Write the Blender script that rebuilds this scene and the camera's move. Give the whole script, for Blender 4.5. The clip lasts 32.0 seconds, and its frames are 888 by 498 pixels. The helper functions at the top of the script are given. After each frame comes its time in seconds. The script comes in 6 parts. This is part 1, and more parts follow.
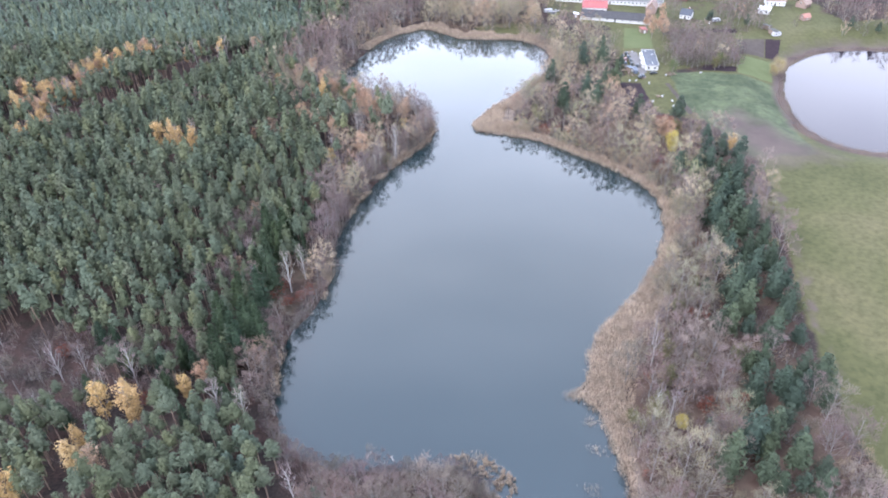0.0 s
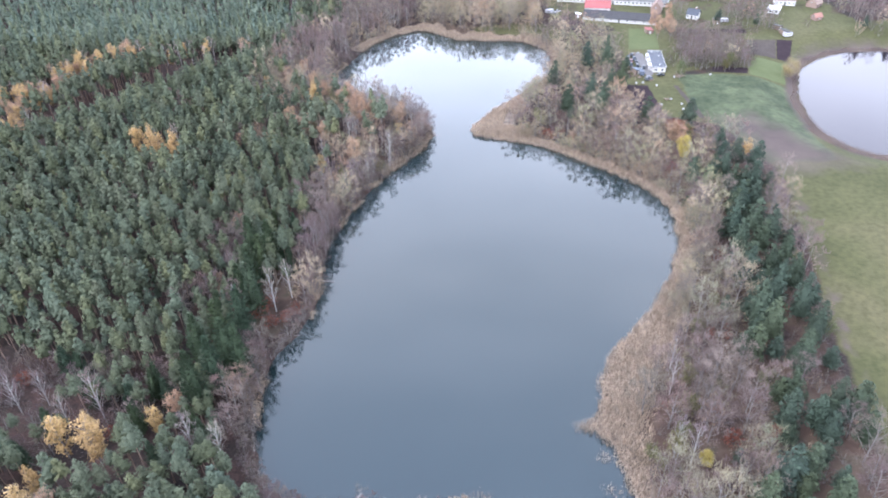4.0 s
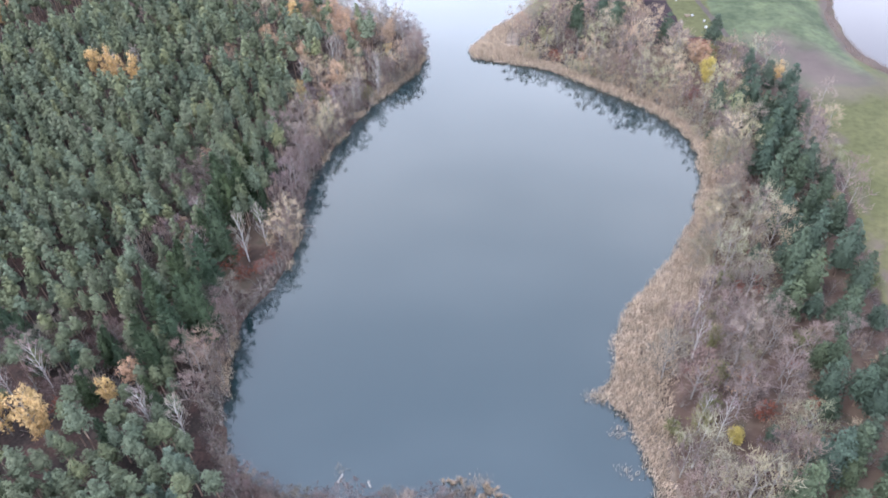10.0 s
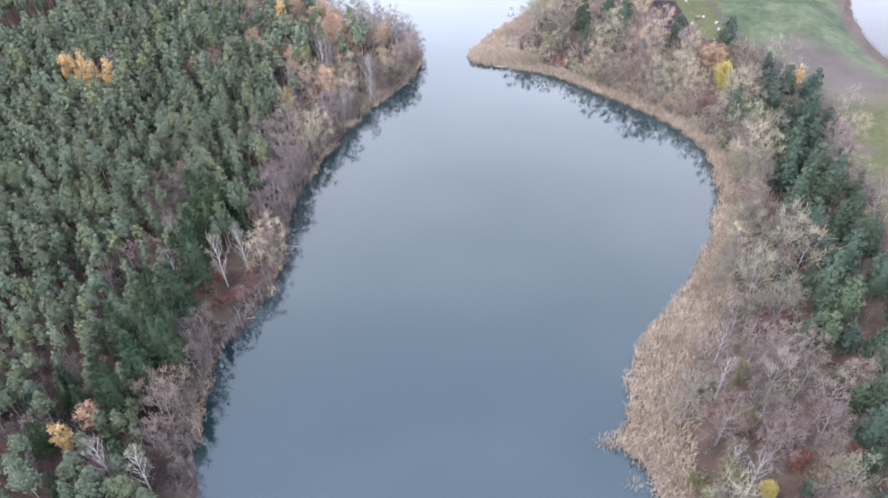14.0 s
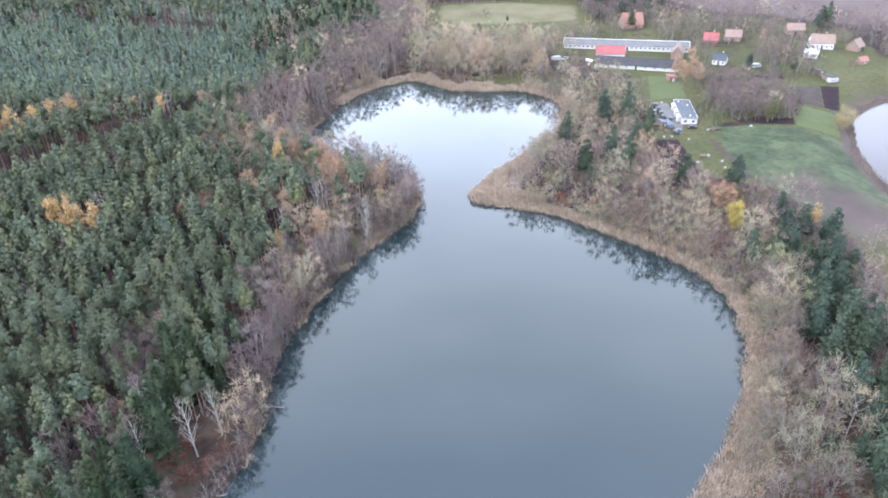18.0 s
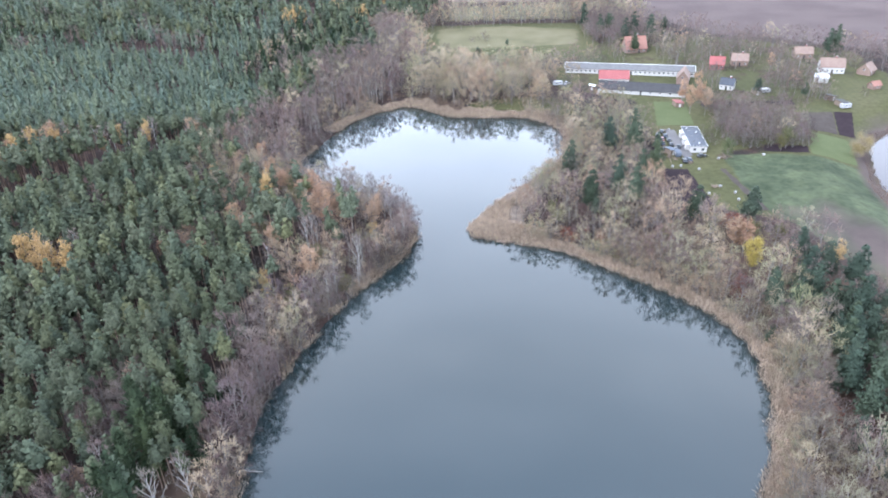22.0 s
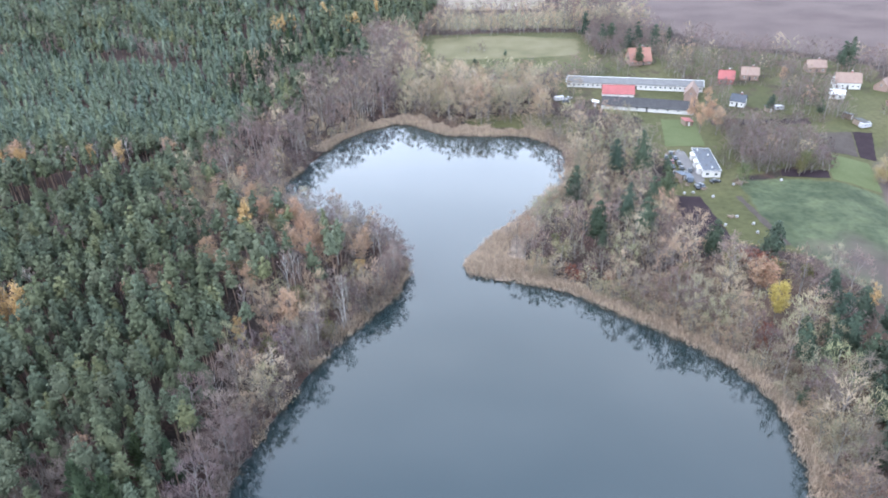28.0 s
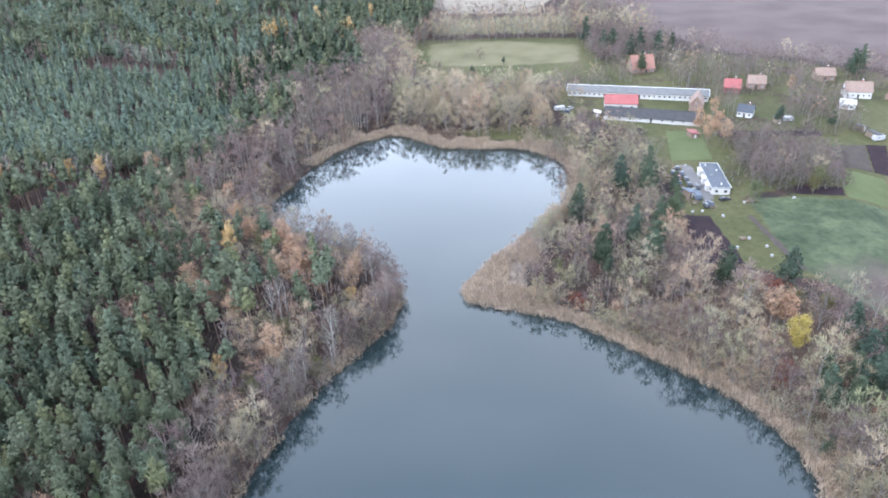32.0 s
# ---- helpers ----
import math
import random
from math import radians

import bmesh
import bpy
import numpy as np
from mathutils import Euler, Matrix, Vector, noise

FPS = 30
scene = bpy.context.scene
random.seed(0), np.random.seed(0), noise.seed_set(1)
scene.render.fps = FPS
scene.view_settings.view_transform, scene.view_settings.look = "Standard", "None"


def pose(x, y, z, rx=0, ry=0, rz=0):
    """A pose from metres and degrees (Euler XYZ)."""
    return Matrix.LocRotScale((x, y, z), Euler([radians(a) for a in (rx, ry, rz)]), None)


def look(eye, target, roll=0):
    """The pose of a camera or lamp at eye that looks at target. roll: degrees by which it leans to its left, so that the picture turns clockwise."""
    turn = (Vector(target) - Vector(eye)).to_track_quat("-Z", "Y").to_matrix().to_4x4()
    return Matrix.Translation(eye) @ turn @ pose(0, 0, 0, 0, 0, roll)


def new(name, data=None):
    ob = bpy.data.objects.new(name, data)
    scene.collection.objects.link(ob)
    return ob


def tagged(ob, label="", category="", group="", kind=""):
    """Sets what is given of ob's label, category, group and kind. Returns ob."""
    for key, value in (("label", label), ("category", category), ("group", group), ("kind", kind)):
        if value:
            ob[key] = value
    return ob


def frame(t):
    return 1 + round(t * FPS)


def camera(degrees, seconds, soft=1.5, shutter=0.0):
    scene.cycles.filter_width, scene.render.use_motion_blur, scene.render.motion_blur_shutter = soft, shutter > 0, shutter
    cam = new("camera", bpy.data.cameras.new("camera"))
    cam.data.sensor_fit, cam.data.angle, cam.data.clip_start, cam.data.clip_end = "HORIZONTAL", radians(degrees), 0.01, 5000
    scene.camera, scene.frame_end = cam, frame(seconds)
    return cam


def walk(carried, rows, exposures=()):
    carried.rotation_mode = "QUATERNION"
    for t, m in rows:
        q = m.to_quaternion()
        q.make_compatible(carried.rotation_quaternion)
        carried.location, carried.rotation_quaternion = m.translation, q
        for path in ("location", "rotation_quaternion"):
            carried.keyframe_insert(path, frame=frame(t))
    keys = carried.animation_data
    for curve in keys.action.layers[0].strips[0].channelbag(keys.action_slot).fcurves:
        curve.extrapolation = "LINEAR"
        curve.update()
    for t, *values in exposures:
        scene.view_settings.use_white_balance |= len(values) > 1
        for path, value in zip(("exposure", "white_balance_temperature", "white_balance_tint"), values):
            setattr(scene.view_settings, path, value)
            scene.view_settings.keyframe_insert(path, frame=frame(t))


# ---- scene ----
# camera: seconds, place, heading, tilt, lean (degrees)
FLIGHT = [
    (0, 0.00, -0.00, 159.98, 0.000, -36.546, -1.571), (1, -0.03, 4.37, 157.74, -0.050, -36.452, -1.586),
    (2, -0.03, 8.76, 155.50, -0.119, -36.341, -1.615), (3, 0.04, 13.13, 153.29, -0.185, -36.239, -1.616),
    (3.5, 0.10, 15.29, 152.19, -0.213, -36.187, -1.612), (5.5, 0.61, 23.52, 148.04, -0.256, -36.010, -1.658),
    (6, 0.76, 25.56, 147.05, -0.250, -35.987, -1.675), (7, 1.04, 29.62, 145.10, -0.230, -35.925, -1.725),
    (7.5, 1.18, 31.65, 144.14, -0.220, -35.862, -1.750), (8, 1.32, 33.67, 143.19, -0.204, -36.574, -1.772),
    (8.5, 1.47, 35.69, 142.24, -0.187, -37.967, -1.786), (9, 1.62, 37.73, 141.30, -0.168, -39.577, -1.795),
    (9.5, 1.77, 39.80, 140.37, -0.139, -41.275, -1.799), (10, 1.93, 41.90, 139.44, -0.119, -42.327, -1.807),
    (10.5, 2.09, 44.00, 138.52, -0.119, -42.321, -1.820), (11, 2.25, 46.10, 137.61, -0.128, -42.340, -1.836),
    (12, 2.53, 50.24, 135.80, -0.145, -42.308, -1.864), (13, 2.79, 54.31, 134.02, -0.150, -42.268, -1.879),
    (13.5, 2.91, 56.34, 133.14, -0.151, -42.251, -1.884), (15.5, 3.54, 64.98, 129.87, -0.147, -40.481, -2.058),
    (16, 3.76, 67.19, 129.14, -0.158, -38.761, -2.091), (16.5, 3.98, 69.38, 128.44, -0.169, -37.008, -2.126),
    (17, 4.19, 71.57, 127.76, -0.182, -35.256, -2.156), (17.5, 4.38, 73.71, 127.10, -0.203, -33.511, -2.176),
    (18, 4.56, 75.82, 126.47, -0.230, -31.737, -2.179), (18.5, 4.72, 77.88, 125.88, -0.256, -30.402, -2.173),
    (19, 4.86, 79.93, 125.34, -0.272, -30.395, -2.167), (19.5, 4.98, 81.99, 124.85, -0.283, -30.390, -2.171),
    (20, 5.10, 84.06, 124.42, -0.282, -30.299, -2.184), (21, 5.34, 88.25, 123.74, -0.307, -30.164, -2.217),
    (22, 5.57, 92.41, 123.29, -0.337, -30.058, -2.249), (23, 5.78, 96.51, 123.00, -0.390, -29.992, -2.231),
    (24, 5.95, 100.60, 122.84, -0.444, -29.951, -2.176), (25, 6.10, 104.68, 122.77, -0.516, -29.936, -2.123),
    (25.5, 6.18, 106.72, 122.76, -0.555, -29.925, -2.101), (27.5, 6.67, 114.73, 123.01, -0.700, -29.926, -1.963),
    (28, 6.76, 116.73, 123.09, -0.735, -29.943, -1.965), (29, 6.94, 120.71, 123.24, -0.782, -29.951, -1.963),
    (30, 7.14, 124.68, 123.38, -0.834, -29.983, -1.956), (31, 7.37, 128.66, 123.52, -0.889, -29.991, -1.935),
    (32, 7.63, 132.64, 123.65, -0.992, -30.021, -1.911)]
cam = camera(64.5, 32.0, soft=1.84)
walk(cam, [(t, pose(x, y, z, 90 + tilt, 0, turn) @ pose(0, 0, 0, 0, 0, lean)) for t, x, y, z, turn, tilt, lean in FLIGHT],
     exposures=[(0, 1.62, 5660, 21), (8, 1.61, 5680, 20), (12, 1.73, 5840, 19), (16, 1.63, 5690, 18.5), (20, 1.48, 5610, 17), (32, 1.42, 5550, 15)])

# ---- sky and sun: a bright overcast day ----
world = bpy.data.worlds.new("overcast_sky")
scene.world = world
world.use_nodes = True
wn, wl = world.node_tree.nodes, world.node_tree.links
sky = wn.new("ShaderNodeTexSky")
sky.sky_type, sky.sun_disc = "NISHITA", False
sky.sun_elevation, sky.sun_rotation = radians(50), radians(240)
sky.air_density, sky.dust_density = 1.0, 3.0
back = wn["Background"]
wco = wn.new("ShaderNodeTexCoord")
wmap = wn.new("ShaderNodeMapping")
wmap.inputs["Scale"].default_value = (1.0, 1.0, 3.0)
wno = wn.new("ShaderNodeTexNoise")
wno.inputs["Scale"].default_value, wno.inputs["Detail"].default_value = 2.6, 5.0
wramp = wn.new("ShaderNodeValToRGB")
wramp.color_ramp.elements[0].position, wramp.color_ramp.elements[1].position = 0.36, 0.66
wramp.color_ramp.elements[0].color = (9.2, 9.9, 11.0, 1)
wramp.color_ramp.elements[1].color = (11.0, 11.7, 12.75, 1)
wmix = wn.new("ShaderNodeMix")
wmix.data_type = "RGBA"
wmix.inputs[0].default_value = 0.85
wl.new(wco.outputs["Generated"], wmap.inputs["Vector"])
wl.new(wmap.outputs["Vector"], wno.inputs["Vector"])
wl.new(wno.outputs["Fac"], wramp.inputs["Fac"])
wl.new(sky.outputs["Color"], wmix.inputs[6])
wl.new(wramp.outputs["Color"], wmix.inputs[7])
# the cloud deck is a little brighter towards the horizon
wsep, wrange, wglow = wn.new("ShaderNodeSeparateXYZ"), wn.new("ShaderNodeMapRange"), wn.new("ShaderNodeVectorMath")
wrange.interpolation_type = "SMOOTHSTEP"
wrange.inputs["From Min"].default_value, wrange.inputs["From Max"].default_value = 0.05, 0.87
wrange.inputs["To Min"].default_value, wrange.inputs["To Max"].default_value = 1.72, 0.79
wglow.operation = "SCALE"
wl.new(wco.outputs["Generated"], wsep.inputs[0])
wl.new(wsep.outputs["Z"], wrange.inputs["Value"])
whaze, wtone = wn.new("ShaderNodeValToRGB"), wn.new("ShaderNodeMix")
whaze.color_ramp.elements[0].position, whaze.color_ramp.elements[1].position = 0.62, 0.90
whaze.color_ramp.elements[0].color, whaze.color_ramp.elements[1].color = (1.02, 1.0, 0.92, 1), (0.90, 1.0, 1.08, 1)
wtone.data_type, wtone.blend_type = "RGBA", "MULTIPLY"
wtone.inputs[0].default_value = 1.0
wl.new(wsep.outputs["Z"], whaze.inputs["Fac"])
wl.new(wmix.outputs[2], wtone.inputs[6])
wl.new(whaze.outputs["Color"], wtone.inputs[7])
wl.new(wtone.outputs[2], wglow.inputs[0])
wl.new(wrange.outputs[0], wglow.inputs["Scale"])
wl.new(wglow.outputs[0], back.inputs["Color"])
back.inputs["Strength"].default_value = 0.15

sun_data = bpy.data.lights.new("sun", "SUN")
sun_data.energy, sun_data.angle, sun_data.color = 1.5, radians(18), (1.0, 0.97, 0.92)
sun = new("sun", sun_data)
sun.matrix_world = look((-110, -60, 150), (0, 0, 0))

# ---- materials ----
MATS = {}


def nodes_of(name):
    m = bpy.data.materials.new(name)
    m.use_nodes = True
    MATS[name] = m
    return m, m.node_tree.nodes, m.node_tree.links, m.node_tree.nodes["Principled BSDF"]


def surface(name, dark, light, rough=0.9, scale=1.0, fine=12.0, bump=0.3, metal=0.0, tint=None, spread=0.0, spec=0.3, through_light=0.4):
    """Two scales of noise between two colours; tint: how far the tree's own shade shifts it."""
    m, n, l, p = nodes_of(name)
    co = n.new("ShaderNodeTexCoord")
    big, small = n.new("ShaderNodeTexNoise"), n.new("ShaderNodeTexNoise")
    big.inputs["Scale"].default_value, big.inputs["Detail"].default_value = scale, 3
    small.inputs["Scale"].default_value, small.inputs["Detail"].default_value = fine, 4
    add = n.new("ShaderNodeMath")
    add.operation = "MULTIPLY_ADD"
    add.inputs[1].default_value = 0.5
    half = n.new("ShaderNodeMath")
    half.operation = "MULTIPLY"
    half.inputs[1].default_value = 0.5
    ramp = n.new("ShaderNodeValToRGB")
    ramp.color_ramp.elements[0].position, ramp.color_ramp.elements[1].position = 0.32, 0.68
    ramp.color_ramp.elements[0].color, ramp.color_ramp.elements[1].color = (*dark, 1), (*light, 1)
    l.new(co.outputs["Object"], big.inputs["Vector"])
    l.new(co.outputs["Object"], small.inputs["Vector"])
    l.new(small.outputs["Fac"], half.inputs[0])
    l.new(big.outputs["Fac"], add.inputs[0])
    l.new(half.outputs[0], add.inputs[2])
    l.new(add.outputs[0], ramp.inputs["Fac"])
    out = ramp.outputs["Color"]
    if tint:
        at, ob, isl = n.new("ShaderNodeAttribute"), n.new("ShaderNodeObjectInfo"), n.new("ShaderNodeNewGeometry")
        at.attribute_name = "tint"
        s1, fr = n.new("ShaderNodeMath"), n.new("ShaderNodeMath")
        s1.operation, fr.operation = "ADD", "FRACT"
        l.new(at.outputs["Fac"], s1.inputs[0])
        l.new(ob.outputs["Random"], s1.inputs[1])
        l.new(s1.outputs[0], fr.inputs[0])
        tr = n.new("ShaderNodeValToRGB")
        tr.color_ramp.elements[0].color = (*tint[0], 1)
        tr.color_ramp.elements[1].color = (*tint[-1], 1)
        for k, c in enumerate(tint[1:-1]):
            e = tr.color_ramp.elements.new((k + 1) / (len(tint) - 1))
            e.color = (*c, 1)
        l.new(fr.outputs[0], tr.inputs["Fac"])
        mul = n.new("ShaderNodeMix")
        mul.data_type, mul.blend_type = "RGBA", "MULTIPLY"
        mul.inputs[0].default_value = 1.0
        l.new(out, mul.inputs[6])
        l.new(tr.outputs["Color"], mul.inputs[7])
        hs = n.new("ShaderNodeHueSaturation")
        rng = n.new("ShaderNodeMapRange")
        rng.inputs["To Min"].default_value, rng.inputs["To Max"].default_value = 1 - spread, 1 + spread
        l.new(isl.outputs["Random Per Island"], rng.inputs["Value"])
        l.new(rng.outputs[0], hs.inputs["Value"])
        l.new(mul.outputs[2], hs.inputs["Color"])
        out = hs.outputs["Color"]
    l.new(out, p.inputs["Base Color"])
    p.inputs["Roughness"].default_value, p.inputs["Metallic"].default_value = rough, metal
    p.inputs["Specular IOR Level"].default_value = 0.12 if tint else spec
    if tint:
        thin, mixer = n.new("ShaderNodeBsdfTranslucent"), n.new("ShaderNodeMixShader")
        mixer.inputs["Fac"].default_value = through_light
        l.new(out, thin.inputs["Color"])
        l.new(p.outputs["BSDF"], mixer.inputs[1])
        l.new(thin.outputs["BSDF"], mixer.inputs[2])
        l.new(mixer.outputs["Shader"], n["Material Output"].inputs["Surface"])
    if bump:
        b = n.new("ShaderNodeBump")
        b.inputs["Strength"].default_value, b.inputs["Distance"].default_value = bump, 0.05
        l.new(small.outputs["Fac"], b.inputs["Height"])
        l.new(b.outputs["Normal"], p.inputs["Normal"])
    return m


PINE_TINT = [(0.7, 0.75, 0.68), (1.0, 1.0, 1.0), (0.88, 1.0, 1.05), (1.25, 1.2, 0.95), (0.8, 0.9, 0.98), (1.1, 1.15, 1.1), (0.85, 0.88, 0.75)]
surface("pine_needles", (0.036, 0.043, 0.028), (0.101, 0.109, 0.068), 0.8, 0.05, 2.0, 0, tint=PINE_TINT, spread=0.07, through_light=0.15)
# Young pale-green needles, brightened further so the colour carries distance haze
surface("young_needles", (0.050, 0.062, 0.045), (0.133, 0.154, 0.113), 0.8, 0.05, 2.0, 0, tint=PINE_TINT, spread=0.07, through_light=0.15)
surface("spruce_needles", (0.020, 0.030, 0.018), (0.041, 0.055, 0.030), 0.8, 0.2, 2.0, 0, tint=PINE_TINT, spread=0.15, through_light=0.15)
surface("dark_needles", (0.025, 0.034, 0.023), (0.059, 0.074, 0.050), 0.75, 0.2, 2.0, 0, tint=PINE_TINT, spread=0.15, through_light=0.15)
TWIG_TINT = [(1.15, 1.02, 0.92), (0.8, 0.68, 0.70), (0.92, 0.95, 0.78), (1.4, 1.3, 1.15), (0.78, 0.82, 0.66), (1.1, 0.88, 0.80), (0.68, 0.6, 0.62), (1.2, 1.1, 1.0), (1.0, 0.82, 0.80), (0.85, 0.88, 0.74), (0.95, 0.84, 0.90)]
surface("bare_twigs", (0.104, 0.089, 0.087), (0.184, 0.157, 0.151), 0.9, 0.05, 3.0, 0, tint=TWIG_TINT, spread=0.07)
# Straw-grey twigs, raised in tone to paint haze over the northern woods
surface("tan_twigs", (0.189, 0.165, 0.140), (0.296, 0.260, 0.222), 0.9, 0.05, 3.0, 0, tint=[(1.2, 1.0, 0.78), (0.78, 0.78, 0.7), (1.5, 1.38, 1.15), (0.78, 0.9, 0.6), (1.2, 0.88, 0.74), (1.05, 1.12, 0.9), (0.75, 0.6, 0.55), (1.35, 1.2, 0.98)], spread=0.07)
# Brown brush, darkened below the tree twigs to paint shade between crowns
surface("brush_twigs", (0.061, 0.051, 0.050), (0.115, 0.099, 0.096), 0.9, 0.05, 3.0, 0, tint=TWIG_TINT, spread=0.2)
surface("pale_twigs", (0.150, 0.131, 0.129), (0.222, 0.197, 0.194), 0.9, 0.05, 3.0, 0, tint=TWIG_TINT, spread=0.07)
surface("willow_twigs", (0.142, 0.129, 0.095), (0.226, 0.207, 0.155), 0.9, 0.05, 3.0, 0, tint=[(1, 1, 1), (1.15, 1.0, 0.9), (0.85, 0.95, 0.85), (1.1, 1.1, 1.05)], spread=0.07)
surface("rust_leaves", (0.220, 0.156, 0.110), (0.342, 0.250, 0.181), 0.85, 0.1, 3.0, 0, tint=[(0.9, 0.9, 0.9), (1.1, 1.0, 0.9), (1.0, 0.85, 0.8)], spread=0.3)
surface("oak_leaves", (0.146, 0.104, 0.067), (0.244, 0.183, 0.122), 0.85, 0.1, 3.0, 0, tint=[(0.9, 0.9, 0.9), (1.1, 1.05, 0.95), (1.0, 0.9, 0.85)], spread=0.3)
surface("yellow_leaves", (0.305, 0.210, 0.098), (0.427, 0.315, 0.159), 0.8, 0.1, 3.0, 0, tint=[(1, 1, 1), (1.05, 1.0, 0.9), (0.95, 0.9, 0.9)], spread=0.3)
surface("lemon_leaves", (0.293, 0.229, 0.067), (0.403, 0.329, 0.104), 0.8, 0.1, 3.0, 0, tint=[(1, 1, 1), (1, 1, 1)], spread=0.3)
surface("straw_leaves", (0.200, 0.165, 0.080), (0.300, 0.250, 0.130), 0.85, 0.1, 3.0, 0, tint=[(1, 1, 1), (1.1, 1.0, 0.9), (0.85, 0.9, 0.9)], spread=0.3)
surface("olive_leaves", (0.067, 0.071, 0.034), (0.122, 0.120, 0.061), 0.85, 0.1, 3.0, 0, tint=[(1, 1, 1), (1.1, 1.0, 0.8), (0.8, 0.95, 0.9)], spread=0.3)
surface("pine_bark", (0.088, 0.060, 0.044), (0.192, 0.136, 0.100), 0.9, 0.8, 8.0, 0.4)
surface("grey_bark", (0.105, 0.095, 0.086), (0.190, 0.174, 0.160), 0.9, 0.8, 8.0, 0.4)
surface("white_bark", (0.215, 0.203, 0.192), (0.328, 0.317, 0.297), 0.8, 1.2, 8.0, 0.3)
surface("reed", (0.252, 0.205, 0.160), (0.359, 0.299, 0.238), 0.9, 0.06, 2.0, 0, tint=[(0.72, 0.68, 0.62), (1.0, 0.98, 0.95), (1.12, 1.05, 0.98), (1.3, 1.24, 1.16), (0.86, 0.80, 0.74)], spread=0.3)
surface("sedge", (0.090, 0.064, 0.050), (0.160, 0.117, 0.092), 0.9, 0.1, 2.0, 0, tint=[(0.85, 0.85, 0.85), (1.1, 1.05, 1.0)], spread=0.3)
surface("sedge_dry", (0.183, 0.137, 0.098), (0.268, 0.207, 0.156), 0.9, 0.1, 2.0, 0, tint=[(0.85, 0.85, 0.85), (1.1, 1.05, 1.0)], spread=0.3)
surface("white_wall", (0.330, 0.322, 0.305), (0.440, 0.430, 0.410), 0.85, 0.4, 6.0, 0.2)
surface("grey_wall", (0.38, 0.37, 0.35), (0.52, 0.51, 0.49), 0.85, 0.4, 6.0, 0.2)
surface("dark_roof", (0.022, 0.021, 0.022), (0.045, 0.043, 0.043), 0.8, 0.5, 6.0, 0.4)
# Grey roof of the long barn, lightened from dark_roof to stand for haze
surface("barn_roof", (0.075, 0.073, 0.072), (0.125, 0.122, 0.120), 0.8, 0.5, 6.0, 0.4)
surface("grey_roof", (0.032, 0.036, 0.046), (0.056, 0.062, 0.074), 0.7, 0.5, 6.0, 0.3)
surface("red_roof", (0.170, 0.050, 0.048), (0.240, 0.080, 0.075), 0.75, 0.5, 8.0, 0.3)
surface("orange_roof", (0.165, 0.080, 0.060), (0.230, 0.120, 0.092), 0.8, 0.5, 8.0, 0.3)
surface("tan_roof", (0.140, 0.095, 0.075), (0.200, 0.145, 0.118), 0.8, 0.5, 8.0, 0.3)
surface("red_wall", (0.170, 0.055, 0.050), (0.240, 0.085, 0.075), 0.85, 0.5, 8.0, 0.3)
surface("trim_paint", (0.420, 0.420, 0.410), (0.520, 0.520, 0.510), 0.6, 1.0, 8.0, 0.1)
surface("ploughed_soil", (0.016, 0.011, 0.013), (0.028, 0.020, 0.022), 0.95, 0.25, 1.6, 0.8, spec=0.05)
surface("garden_soil", (0.034, 0.028, 0.024), (0.058, 0.048, 0.041), 0.95, 0.25, 1.6, 0.8, spec=0.08)
surface("bright_grass", (0.052, 0.062, 0.026), (0.076, 0.086, 0.040), 0.95, 0.12, 1.5, 0.5, spec=0.08)
surface("sand", (0.108, 0.088, 0.064), (0.155, 0.129, 0.097), 0.95, 0.08, 0.8, 0.5)
surface("gravel", (0.075, 0.070, 0.068), (0.120, 0.112, 0.108), 0.95, 0.2, 3.0, 0.5)
surface("dead_wood", (0.160, 0.148, 0.136), (0.260, 0.241, 0.223), 0.85, 2.0, 12.0, 0.3)
surface("rust_bush", (0.104, 0.039, 0.027), (0.183, 0.076, 0.051), 0.9, 0.3, 3.0, 0, tint=[(1, 1, 1), (0.9, 0.9, 0.9)], spread=0.3)

for water, base, ior in (("lake_water", (0.0050, 0.0120, 0.0130, 1), 1.59), ("pond_water", (0.020, 0.016, 0.020, 1), 1.27)):
    m, n, l, p = nodes_of(water)
    p.inputs["Base Color"].default_value = base
    p.inputs["Roughness"].default_value, p.inputs["IOR"].default_value = 0.04, ior
    wco = n.new("ShaderNodeTexCoord")
    rip = n.new("ShaderNodeTexNoise")
    rip.inputs["Scale"].default_value, rip.inputs["Detail"].default_value = 0.9, 3
    bmp = n.new("ShaderNodeBump")
    bmp.inputs["Strength"].default_value, bmp.inputs["Distance"].default_value = 0.05, 0.05
    l.new(wco.outputs["Object"], rip.inputs["Vector"])
    l.new(rip.outputs["Fac"], bmp.inputs["Height"])
    l.new(bmp.outputs["Normal"], p.inputs["Normal"])

m, n, l, p = nodes_of("window_glass")
p.inputs["Base Color"].default_value = (0.03, 0.035, 0.04, 1)
p.inputs["Roughness"].default_value = 0.1

# ground: leaf litter, meadow grass and bare field soil, laid out by two masks
m, n, l, p = nodes_of("ground")
gco = n.new("ShaderNodeTexCoord")


